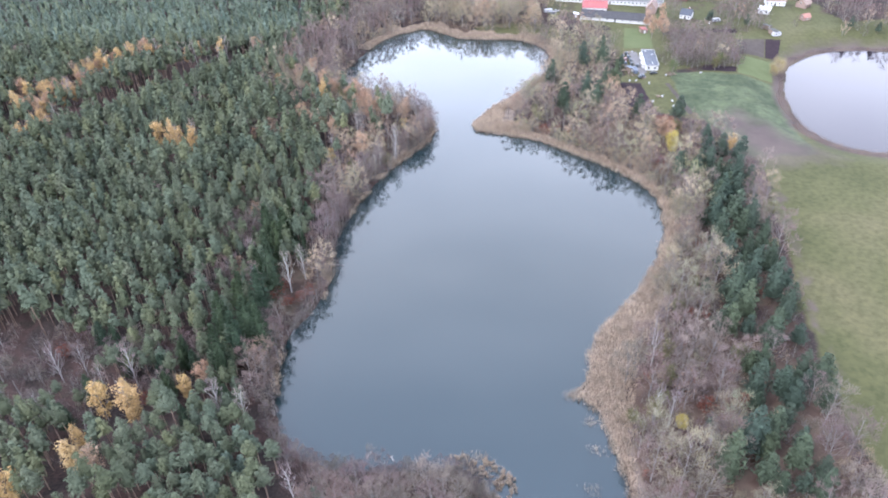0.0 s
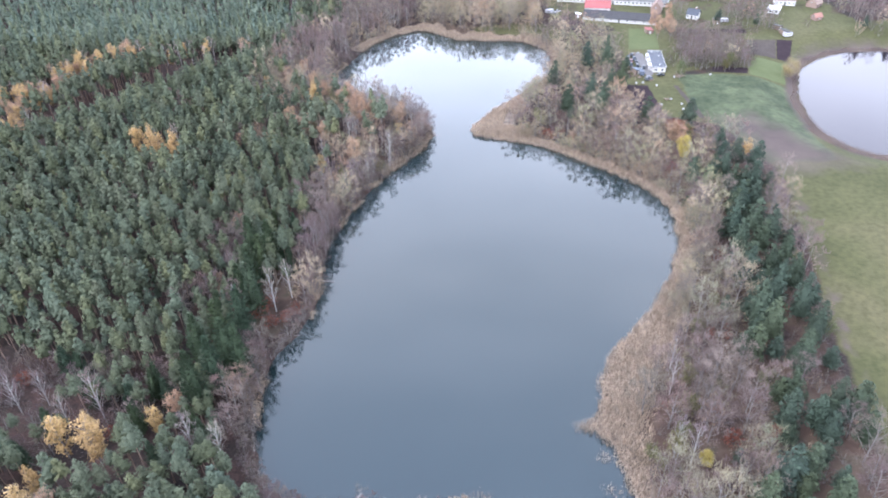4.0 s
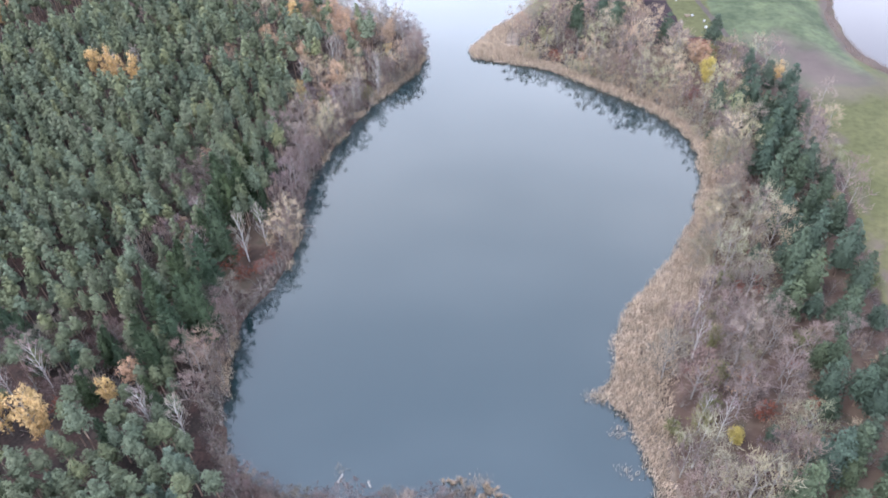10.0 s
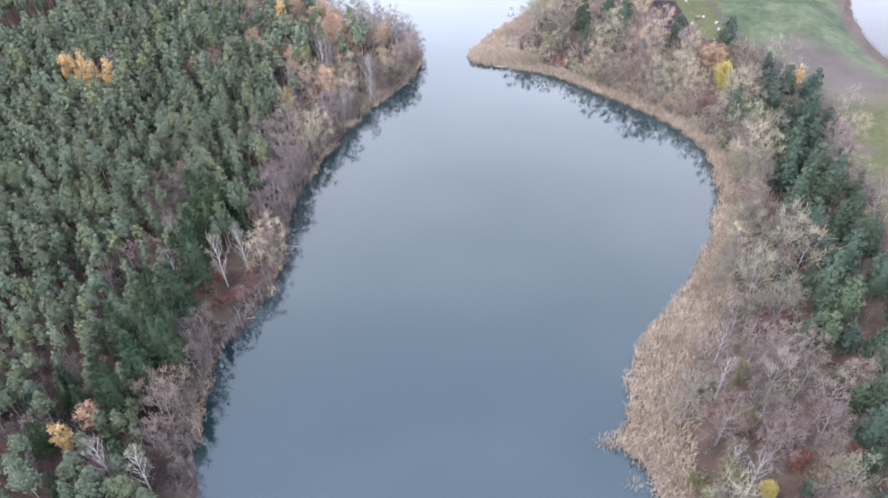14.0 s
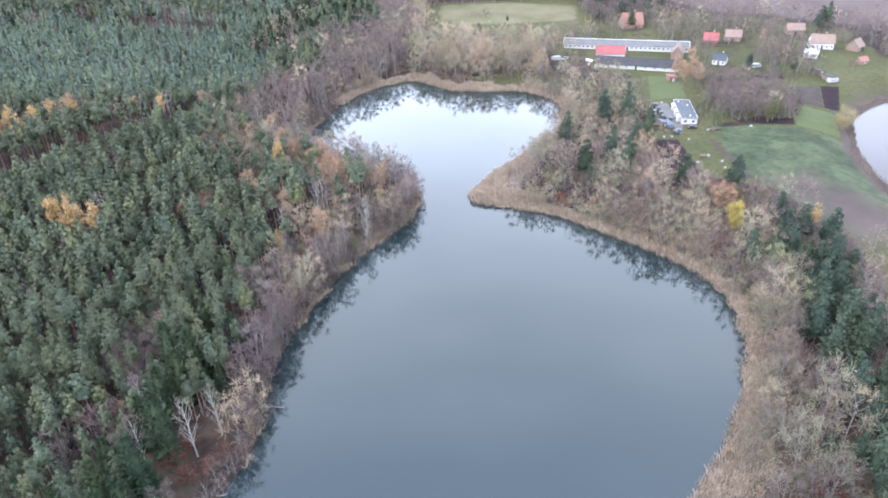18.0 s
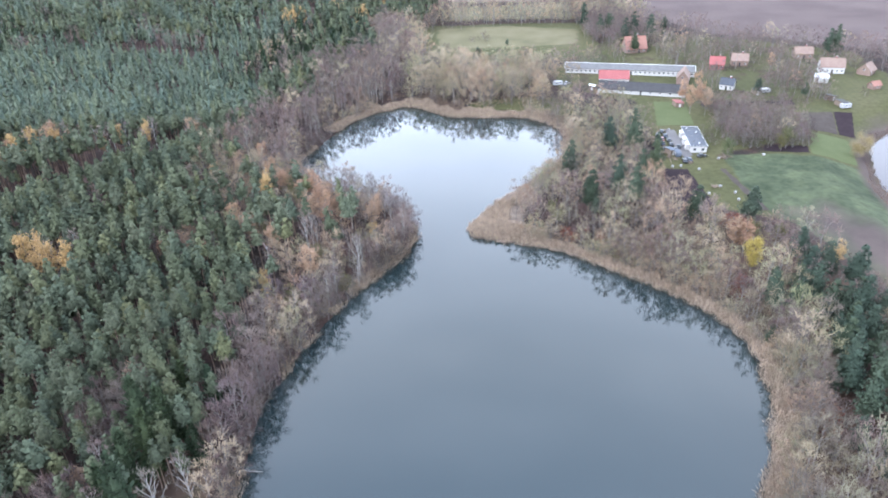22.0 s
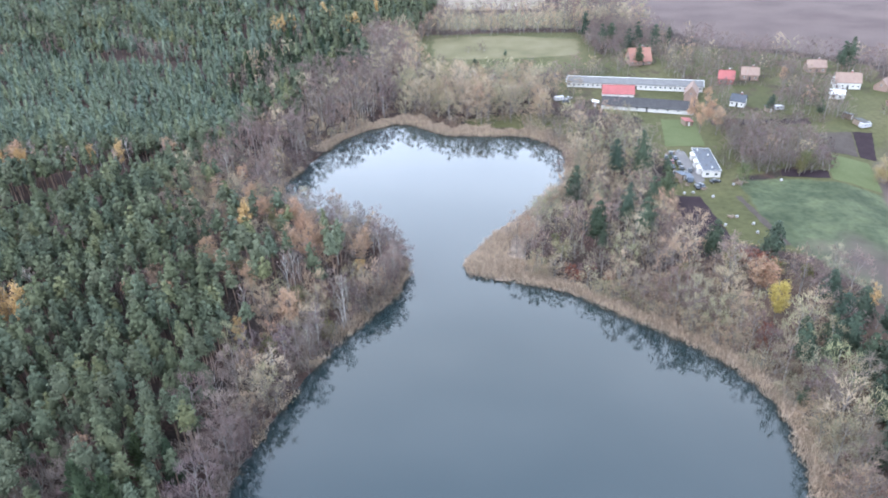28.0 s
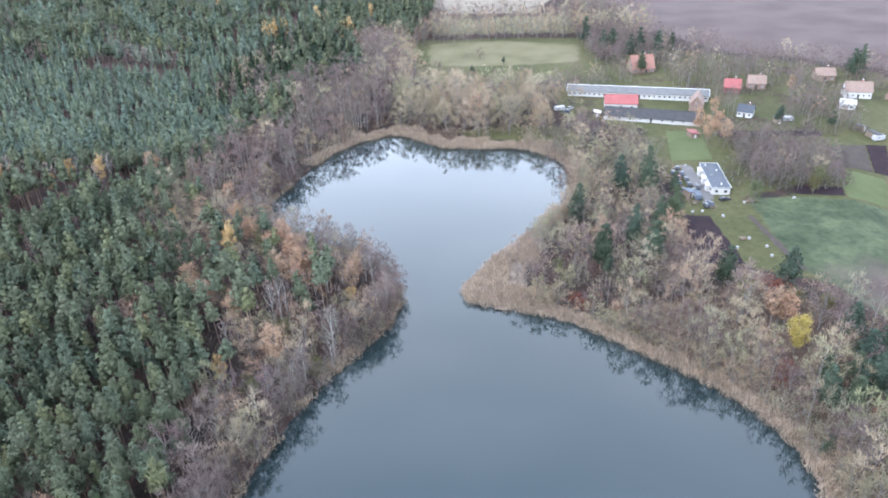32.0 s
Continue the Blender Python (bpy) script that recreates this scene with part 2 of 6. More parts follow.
def ramp_noise(scale, detail, stops, lo=0.3, hi=0.7):
    t = n.new("ShaderNodeTexNoise")
    t.inputs["Scale"].default_value, t.inputs["Detail"].default_value = scale, detail
    r = n.new("ShaderNodeValToRGB")
    r.color_ramp.elements[0].position, r.color_ramp.elements[1].position = lo, hi
    r.color_ramp.elements[0].color, r.color_ramp.elements[1].color = (*stops[0], 1), (*stops[-1], 1)
    for k, c in enumerate(stops[1:-1]):
        r.color_ramp.elements.new(lo + (hi - lo) * (k + 1) / (len(stops) - 1)).color = (*c, 1)
    l.new(gco.outputs["Object"], t.inputs["Vector"])
    l.new(t.outputs["Fac"], r.inputs["Fac"])
    return t, r.outputs["Color"]


def blend(fac, a, b, mode="MIX"):
    x = n.new("ShaderNodeMix")
    x.data_type, x.blend_type = "RGBA", mode
    if isinstance(fac, float):
        x.inputs[0].default_value = fac
    else:
        l.new(fac, x.inputs[0])
    l.new(a, x.inputs[6])
    l.new(b, x.inputs[7])
    return x.outputs[2]


_, litter = ramp_noise(0.09, 5, [(0.016, 0.012, 0.011), (0.026, 0.019, 0.016), (0.040, 0.024, 0.020), (0.024, 0.021, 0.015)])
fine_t, litter2 = ramp_noise(1.4, 6, [(0.5, 0.5, 0.5), (1.0, 1.0, 1.0), (1.4, 1.35, 1.3)])
litter = blend(1.0, litter, litter2, "MULTIPLY")
_, grass = ramp_noise(0.025, 5, [(0.037, 0.039, 0.015), (0.049, 0.049, 0.020), (0.064, 0.058, 0.028)])
_, grass2 = ramp_noise(0.5, 6, [(0.75, 0.78, 0.7), (1.0, 1.0, 1.0), (1.2, 1.15, 1.1)])
grass = blend(1.0, grass, grass2, "MULTIPLY")
_, soil = ramp_noise(0.03, 4, [(0.052, 0.037, 0.034), (0.066, 0.048, 0.044), (0.078, 0.058, 0.052)])
col = litter
edge_t, _ = ramp_noise(0.12, 5, [(0, 0, 0), (1, 1, 1)])
_, dry = ramp_noise(0.05, 5, [(0.070, 0.064, 0.032), (0.094, 0.084, 0.045), (0.112, 0.100, 0.060)])
_, straw = ramp_noise(0.4, 5, [(0.070, 0.054, 0.041), (0.115, 0.090, 0.069), (0.155, 0.123, 0.095)])
_, leafy = ramp_noise(0.16, 6, [(0.026, 0.018, 0.014), (0.050, 0.032, 0.024), (0.070, 0.049, 0.035), (0.042, 0.037, 0.024)])
_, field = ramp_noise(0.055, 5, [(0.022, 0.030, 0.015), (0.041, 0.051, 0.027), (0.059, 0.069, 0.037)])
_, mottle = ramp_noise(0.16, 4, [(0.68, 0.74, 0.74), (1.0, 1.0, 1.0), (1.2, 1.16, 1.1)])
field = blend(1.0, blend(1.0, field, grass2, "MULTIPLY"), mottle, "MULTIPLY")
_, brown = ramp_noise(0.05, 5, [(0.042, 0.032, 0.029), (0.060, 0.046, 0.040), (0.076, 0.060, 0.049)])
for mask, colour, lo, hi in (("leafy", leafy, 0.75, 0.95), ("grass", grass, 0.75, 0.95), ("pale", dry, 0.75, 0.95), ("field", field, 0.7, 0.95), ("brown", brown, 0.6, 1.25),
                             ("soil", soil, 0.75, 0.95), ("straw", straw, 0.75, 0.95)):
    at = n.new("ShaderNodeAttribute")
    at.attribute_name = mask
    s = n.new("ShaderNodeMath")
    s.operation = "MULTIPLY_ADD"
    s.inputs[1].default_value = 0.7
    s.use_clamp = False
    l.new(edge_t.outputs["Fac"], s.inputs[0])
    l.new(at.outputs["Fac"], s.inputs[2])
    r = n.new("ShaderNodeMapRange")
    r.inputs["From Min"].default_value, r.inputs["From Max"].default_value = lo, hi
    l.new(s.outputs[0], r.inputs["Value"])
    col = blend(r.outputs[0], col, colour)
l.new(col, p.inputs["Base Color"])
p.inputs["Roughness"].default_value = 0.95
p.inputs["Specular IOR Level"].default_value = 0.15
b = n.new("ShaderNodeBump")
b.inputs["Strength"].default_value, b.inputs["Distance"].default_value = 0.6, 0.15
l.new(fine_t.outputs["Fac"], b.inputs["Height"])
l.new(b.outputs["Normal"], p.inputs["Normal"])

# ---- the lie of the land ----
LAKE = [(-52, 144), (-53, 158), (-52, 170), (-45, 184), (-42, 200), (-42, 225), (-37, 246), (-29, 266), (-20, 284), (-10, 298),
        (-4, 312), (-5, 324), (-14, 338), (-28, 350), (-44, 360), (-57, 372), (-58, 388), (-50, 407), (-39, 437), (-24, 453),
        (-8, 460), (8, 448), (19, 440), (45, 437), (58, 430), (66, 418), (67, 405)]
LAKE += [(64, 388), (58, 373), (49, 363), (39, 350), (30, 340), (22, 328), (17, 318), (19, 312), (28, 310), (46, 301), (62, 287),
         (79, 270), (88, 255), (90, 240), (87, 222), (78, 203), (66, 184), (52, 169), (46, 157), (43, 146), (39, 141), (44, 134),
         (46, 122), (46, 104), (40, 84), (26, 78), (17, 92), (11, 105), (5, 113.5), (-3, 115.5), (-20, 116), (-36, 119), (-47, 128)]
POND = [(193, 369), (201, 385), (221, 401), (243, 407), (275, 402), (300, 385), (310, 350), (295, 310), (260, 285), (225, 279),
        (199, 285), (187, 293), (180, 308), (180, 327), (185, 351)]
POND_Z = -2.0


def rounded(points, steps=4):
    p = np.array(points, float)
    a, b, c, d = np.roll(p, 1, 0), p, np.roll(p, -1, 0), np.roll(p, -2, 0)
    out = []
    for k in range(steps):
        t = k / steps
        out.append(0.5 * (2 * b + (c - a) * t + (2 * a - 5 * b + 4 * c - d) * t * t + (3 * b - a - 3 * c + d) * t ** 3))
    return np.stack(out, 1).reshape(-1, 2)


def inside(x, y, poly):
    p = np.asarray(poly, float)
    q = np.roll(p, -1, 0)
    hit = np.zeros(np.shape(x), bool)
    for (x0, y0), (x1, y1) in zip(p, q):
        if y0 == y1:
            continue
        hit ^= ((y0 > y) != (y1 > y)) & (x < (x1 - x0) * (y - y0) / (y1 - y0) + x0)
    return hit


def off_shore(x, y, poly):
    """Metres from the outline, negative inside it."""
    x, y = np.asarray(x, float), np.asarray(y, float)
    p = np.asarray(poly, float)
    q = np.roll(p, -1, 0)
    best = np.full(x.shape, 1e9)
    for (x0, y0), (x1, y1) in zip(p, q):
        dx, dy = x1 - x0, y1 - y0
        t = np.clip(((x - x0) * dx + (y - y0) * dy) / (dx * dx + dy * dy + 1e-9), 0, 1)
        best = np.minimum(best, (x - x0 - t * dx) ** 2 + (y - y0 - t * dy) ** 2)
    best = np.sqrt(best)
    return np.where(inside(x, y, p), -best, best)


LAKE_LINE, POND_LINE = rounded(LAKE), rounded(POND)
# width of the reed belt along the eastern bank
REED_Y = [110, 115, 122, 129, 137, 144, 152, 164, 171, 182, 193, 208, 225]
REED_W = [2, 2.5, 4, 6.5, 10.5, 13, 13.5, 13, 12, 9.5, 7.5, 4.5, 4]


def height(x, y, dl=None, dp=None):
    x, y = np.asarray(x, float), np.asarray(y, float)
    dl = off_shore(x, y, LAKE_LINE) if dl is None else dl
    dp = off_shore(x, y, POND_LINE) if dp is None else dp
    z = 0.25 + 3.3 * (1 - np.exp(-np.maximum(dl, 0) / 28.0))
    z = z + np.where(dl > 8, 0.35 * np.sin(x * 0.045 + 1.3) * np.sin(y * 0.037) * np.minimum((dl - 8) / 20, 1), 0)
    z = np.where(dl < 0, np.maximum(0.25 + dl * 0.45, -2.2), z)
    near = np.clip(dp / 26.0, 0, 1)
    zp = POND_Z + 0.2
    z = np.where(dp < 26, zp + (z - zp) * near * near * (3 - 2 * near), z)
    z = np.where(dp < 0, np.maximum(zp + dp * 0.4, POND_Z - 2.0), z)
    return z


def link(name, mesh, parent=None, label=""):
    ob = new(name, mesh)
    if parent is not None:
        ob.parent = parent
    if label:
        ob["label"] = label
    return ob


def mesh_of(name, verts, tris, mats, index=None, tint=None, smooth=False):
    """A mesh from arrays of corners and triangles."""
    verts, tris = np.asarray(verts, np.float32), np.asarray(tris, np.int32)
    me = bpy.data.meshes.new(name)
    me.vertices.add(len(verts))
    me.vertices.foreach_set("co", verts.ravel())
    me.loops.add(tris.size)
    me.loops.foreach_set("vertex_index", tris.ravel())
    me.polygons.add(len(tris))
    me.polygons.foreach_set("loop_start", np.arange(0, tris.size, tris.shape[1], dtype=np.int32))
    for mt in mats:
        me.materials.append(MATS[mt])
    if index is not None:
        me.polygons.foreach_set("material_index", np.asarray(index, np.int32))
    if smooth:
        me.polygons.foreach_set("use_smooth", np.ones(len(tris), bool))
    if tint is not None:
        at = me.attributes.new("tint", "FLOAT", "POINT")
        at.data.foreach_set("value", np.asarray(tint, np.float32))
    me.update(calc_edges=True)
    return me


def steps(lo, hi, step, far, grow=1.35):
    """Grid lines: even between lo and hi, then ever wider out to far."""
    mid = list(np.arange(lo, hi + step / 2, step))
    a, s, out = mid[-1], step, []
    while a < far:
        s *= grow
        a += s
        out.append(a)
    b, s, pre = mid[0], step, []
    while b > -far:
        s *= grow
        b -= s
        pre.append(b)
    return np.array(pre[::-1] + mid + out)


CLEARING = [(-150, 172), (-124, 168), (-108, 163), (-103, 150), (-105, 136), (-116, 134), (-140, 137), (-165, 150)]
MEADOW = [(112, 60), (110, 127), (117, 169), (128, 212), (138, 255), (141, 300), (124, 316), (121, 345), (119, 364), (152, 372), (168, 384),
          (190, 420), (250, 440), (420, 470), (700, 420), (700, 60)]
FAR_FIELD = [(153, 695), (165, 640), (187, 600), (198, 576), (218, 566), (233, 558), (256, 534), (275, 525), (420, 470), (1400, 300), (1400, 1600), (200, 1600), (190, 900), (162, 760)]
NORTH_MEADOW = [(0, 636), (116, 626), (116, 530), (60, 528), (0, 536)]
WIDE_FIELD = [(127, 370), (150, 368), (182, 360), (177, 335), (171, 307), (169, 285), (167, 274), (137, 275), (134, 300), (124, 322)]
BROWN_PATCH = [(134, 318), (148, 320), (160, 302), (168, 284), (176, 270), (136, 266)]
BROWN_BANK = [(196, 394), (218, 414), (244, 420), (280, 414), (292, 396), (270, 396), (243, 402), (221, 396), (204, 384)]
VILLAGE_GREEN = [(104, 364), (170, 384), (200, 420), (260, 440), (262, 520), (225, 552), (140, 600), (75, 508), (75, 470), (110, 447), (104, 410)]
YARD_GREEN = [(97, 326), (125, 314), (126, 372), (112, 378), (97, 364)]
SHORE_GREEN = [(22, 456), (45, 462), (70, 457), (82, 444), (72, 428), (62, 437), (45, 445), (28, 448)]

gx, gy = steps(-200, 260, 3.5, 4600), steps(70, 640, 3.8, 4600)
GX, GY = np.meshgrid(gx, gy)
fx, fy = GX.ravel(), GY.ravel()
DL, DP = off_shore(fx, fy, LAKE_LINE), off_shore(fx, fy, POND_LINE)
gz = height(fx, fy, DL, DP)
nx, ny = len(gx), len(gy)
k = np.arange(nx * ny).reshape(ny, nx)
quads = np.stack([k[:-1, :-1], k[:-1, 1:], k[1:, 1:], k[1:, :-1]], -1).reshape(-1, 4)
gm = mesh_of("ground", np.stack([fx, fy, gz], 1), quads, ["ground"], smooth=True)


def soft_mask(poly, width=5.0):
    return np.clip(0.5 - off_shore(fx, fy, poly) / (2 * width), 0, 1)


grass_mask = soft_mask(MEADOW)
for poly in (NORTH_MEADOW, VILLAGE_GREEN, SHORE_GREEN, YARD_GREEN):
    grass_mask = np.maximum(grass_mask, soft_mask(poly))
MEADOW_EDGE = [(106, 100), (108, 127), (115, 169), (126, 212), (136, 255), (146, 262), (137, 215), (124, 167), (117, 125), (114, 100)]
village = soft_mask(VILLAGE_GREEN) * (fy > 440)
worn = np.array([noise.noise((a * 0.06, b * 0.06, 1.7)) for a, b in zip(fx, fy)])
grass_mask = grass_mask * np.where((village > 0.5) & (worn < -0.08), 0.56, 1.0)
soil_mask = np.maximum(soft_mask(FAR_FIELD, 3.0), 0.46 * soft_mask(MEADOW_EDGE, 4.0))
field_mask = soft_mask(WIDE_FIELD, 2.5)
brown_mask = np.maximum(soft_mask(BROWN_PATCH, 13.0), 0.8 * soft_mask(BROWN_BANK, 8.0))
brown_mask = np.maximum(brown_mask, np.clip(1.25 - np.abs(DP - 3) / np.where(fy < 315, 8.0, 5.0), 0, 1))
straw_mask = np.clip(1.2 - np.abs(DL - 2) / np.where((fx > 20) & (fy < 225), np.interp(fy, REED_Y, REED_W) * 0.9, 5.0), 0, 1) * ((fx > 12) | (fy > 425))
straw_mask = np.where(soft_mask(SHORE_GREEN, 2.0) > 0.5, 0.0, straw_mask)
straw_mask = np.maximum(straw_mask, soft_mask([(14, 308), (34, 306), (38, 330), (48, 345), (40, 352), (22, 330)], 3.0))
pale_mask = 0.8 * np.maximum(soft_mask([(8, 566), (60, 562), (104, 566), (112, 608), (60, 626), (10, 626)], 5.0), 0.8 * soft_mask([(15, 646), (120, 634), (146, 690), (118, 716), (50, 706), (18, 726)], 8.0))
leafy_mask = np.maximum(soft_mask([(46, 95), (100, 80), (108, 127), (114, 169), (125, 212), (135, 255), (137, 284), (107, 314), (60, 300), (90, 250), (84, 205), (60, 160), (48, 125)], 4.0), soft_mask([(-72, 182), (-52, 178), (-46, 200), (-52, 222), (-66, 205)], 4.0))
for name, mask in (("leafy", leafy_mask), ("grass", grass_mask), ("pale", pale_mask), ("field", field_mask), ("brown", brown_mask), ("soil", soil_mask), ("straw", straw_mask)):
    at = gm.attributes.new(name, "FLOAT", "POINT")
    at.data.foreach_set("value", mask.astype(np.float32))
ground = tagged(link("ground", gm), "brown leaf-littered ground with green meadows and a ploughed field", "ground", kind="structure")


def sheet(name, x0, y0, x1, y1, z, label, mat="lake_water"):
    v = [(x0, y0, z), (x1, y0, z), (x1, y1, z), (x0, y1, z)]
    return tagged(link(name, mesh_of(name, v, [(0, 1, 2, 3)], [mat])), label, "water", kind="structure")


sheet("water", -75, 70, 105, 475, 0.0, "calm blue-grey lake reflecting the overcast sky")
sheet("water_pond", 165, 265, 330, 420, POND_Z, "pale round pond mirroring the clouds", "pond_water")


def patch(name, corners, mat, label, lift=0.08, n=14, furrow=0.0):
    """A four-cornered plot of land laid over the ground, split into strips."""
    a, b, c, d = [np.array(q, float) for q in corners]
    u, v = np.meshgrid(np.linspace(0, 1, n + 1), np.linspace(0, 1, n + 1))
    u, v = u.ravel()[:, None], v.ravel()[:, None]
    xy = (a * (1 - u) + b * u) * (1 - v) + (d * (1 - u) + c * u) * v
    rim = np.minimum(np.minimum(u, 1 - u), np.minimum(v, 1 - v)).ravel()
    wob = np.sin(xy[:, 0] * 0.9 + xy[:, 1] * 0.7) * 0.2 * (rim < 0.01)
    xy = xy + wob[:, None]
    z = height(xy[:, 0], xy[:, 1]) + lift
    if furrow:
        z = z + furrow * (np.arange(len(z)) % 2)
    k = np.arange((n + 1) ** 2).reshape(n + 1, n + 1)
    q = np.stack([k[:-1, :-1], k[:-1, 1:], k[1:, 1:], k[1:, :-1]], -1).reshape(-1, 4)
    return tagged(link(name, mesh_of(name, np.column_stack([xy, z]), q, [mat], smooth=True)), label, "ground", kind="structure")


patch("ploughed_plot", [(95, 324), (108, 323), (108.5, 357), (98, 360)], "ploughed_soil", "dark freshly ploughed garden plot", furrow=0.1, n=30)
patch("ploughed_plot", [(190, 392.5), (197.5, 392), (208, 416), (198.5, 416)], "ploughed_soil", "dark ploughed strip beside the gardens", furrow=0.1, n=24)
patch("garden_plot", [(174, 394), (189.4, 392.6), (198, 416), (181, 417)], "garden_soil", "brown dug garden plot", furrow=0.08, n=20)
patch("garden_plot", [(140, 432), (186, 428), (187, 435), (142, 440)], "ploughed_soil", "dark dug garden strip", furrow=0.05)
patch("garden_plot", [(146, 371), (164, 367.4), (166.5, 375), (149, 378)], "ploughed_soil", "brown garden bed beside the field", furrow=0.05)
patch("lawn", [(164.8, 366.4), (183, 362), (192, 388.5), (172, 391)], "bright_grass", "bright green mown lawn")
patch("lawn", [(111, 409), (128, 407), (134, 440), (119, 443)], "bright_grass", "green lawn between the barn and the bungalow")
patch("sand_pit", [(28, 714), (92, 708), (125, 772), (4, 778)], "sand", "pale open sand pit behind the woods", lift=0.8)
patch("track", [(121.5, 356), (123.5, 355), (126, 318), (123, 318)], "garden_soil", "worn brown track along the edge of the field", lift=0.1, n=20)
patch("yard_road", [(111, 369), (115.5, 371), (117, 402), (112.5, 404)], "gravel", "grey gravel yard beside the bungalow")

# ---- plants: shapes ----
rng = np.random.default_rng(7)


class Shape:
    """Corners and triangles of one plant, with a material number for each triangle."""

    def __init__(self):
        self.v, self.f, self.m, self.count = [], [], [], 0

    def add(self, verts, tris, mat):
        verts, tris = np.asarray(verts, float), np.asarray(tris, int)
        self.v.append(verts)
        self.f.append(tris + self.count)
        self.m.append(np.full(len(tris), mat))
        self.count += len(verts)

    def done(self):
        return np.concatenate(self.v), np.concatenate(self.f), np.concatenate(self.m)


def rod(a, b, ra, rb, sides=4):
    a, b = np.asarray(a, float), np.asarray(b, float)
    w = (b - a) / (np.linalg.norm(b - a) + 1e-9)
    s = np.cross(w, (0.31, 0.95, 0.12))
    s /= np.linalg.norm(s)
    t = np.cross(w, s)
    an = np.arange(sides) * 2 * np.pi / sides
    ring = np.cos(an)[:, None] * s + np.sin(an)[:, None] * t
    v = np.concatenate([a + ring * ra, b + ring * rb])
    f = []
    for i in range(sides):
        j = (i + 1) % sides
        f += [(i, j, sides + j), (i, sides + j, sides + i)]
    return v, f


def tufts(c, nrm, size, r, flat=1.0, kite=True, rough=0.32):
    """Small leaf or needle sprays at c, facing nrm roughly."""
    k = len(c)
    nrm = nrm / np.linalg.norm(nrm, axis=1, keepdims=True) + r.normal(0, rough, (k, 3))
    nrm /= np.linalg.norm(nrm, axis=1, keepdims=True)
    a = np.cross(nrm, r.normal(0, 1, (k, 3)))
    a /= np.linalg.norm(a, axis=1, keepdims=True)
    b = np.cross(nrm, a)
    s = (size * r.uniform(0.7, 1.3, k))[:, None]
    if kite:
        v = np.stack([c - a * s * 0.5, c - b * s * 0.38 * flat + nrm * s * 0.12, c + a * s * 0.6, c + b * s * 0.38 * flat + nrm * s * 0.12], 1)
        f = (np.arange(k)[:, None, None] * 4 + np.array([[0, 1, 2], [0, 2, 3]])).reshape(-1, 3)
    else:
        v = np.stack([c - a * s * 0.55, c + a * s * 0.25 - b * s * 0.5, c + a * s * 0.3 + b * s * 0.5], 1)
        f = np.arange(k * 3).reshape(-1, 3)
    return v.reshape(-1, 3), f


def twigs(a, b, w, r, kite=False):
    """Tapering sprays of twigs from a to b."""
    k = len(a)
    d = b - a
    s = np.cross(d, r.normal(0, 1, (k, 3)))
    s /= np.linalg.norm(s, axis=1, keepdims=True) + 1e-9
    if kite:
        m = a + d * 0.6
        v = np.stack([a, m - s * w, b, m + s * w], 1).reshape(-1, 3)
        return v, (np.arange(k)[:, None, None] * 4 + np.array([[0, 1, 2], [0, 2, 3]])).reshape(-1, 3)
    v = np.stack([a - s * w, a + s * w, b], 1).reshape(-1, 3)
    return v, np.arange(k * 3).reshape(-1, 3)


def sprays(c, out, size, r, kite=True):
    """Needle sprays that start at c and point outwards."""
    k = len(c)
    d = out / np.linalg.norm(out, axis=1, keepdims=True) + r.normal(0, 0.22, (k, 3))
    d /= np.linalg.norm(d, axis=1, keepdims=True)
    s = np.cross(d, np.array([0, 0, 1.0]) + r.normal(0, 0.35, (k, 3)))
    s /= np.linalg.norm(s, axis=1, keepdims=True)
    ln = (size * r.uniform(0.7, 1.3, k))[:, None]
    if kite:
        v = np.stack([c - d * ln * 0.45, c - s * ln * 0.3, c + d * ln * 0.65, c + s * ln * 0.3 + np.array([0, 0, 0.06])], 1)
        f = (np.arange(k)[:, None, None] * 4 + np.array([[0, 1, 2], [0, 2, 3]])).reshape(-1, 3)
    else:
        v = np.stack([c - d * ln * 0.35 - s * ln * 0.34, c - d * ln * 0.35 + s * ln * 0.34, c + d * ln * 0.65], 1)
        f = np.arange(k * 3).reshape(-1, 3)
    return v.reshape(-1, 3), f


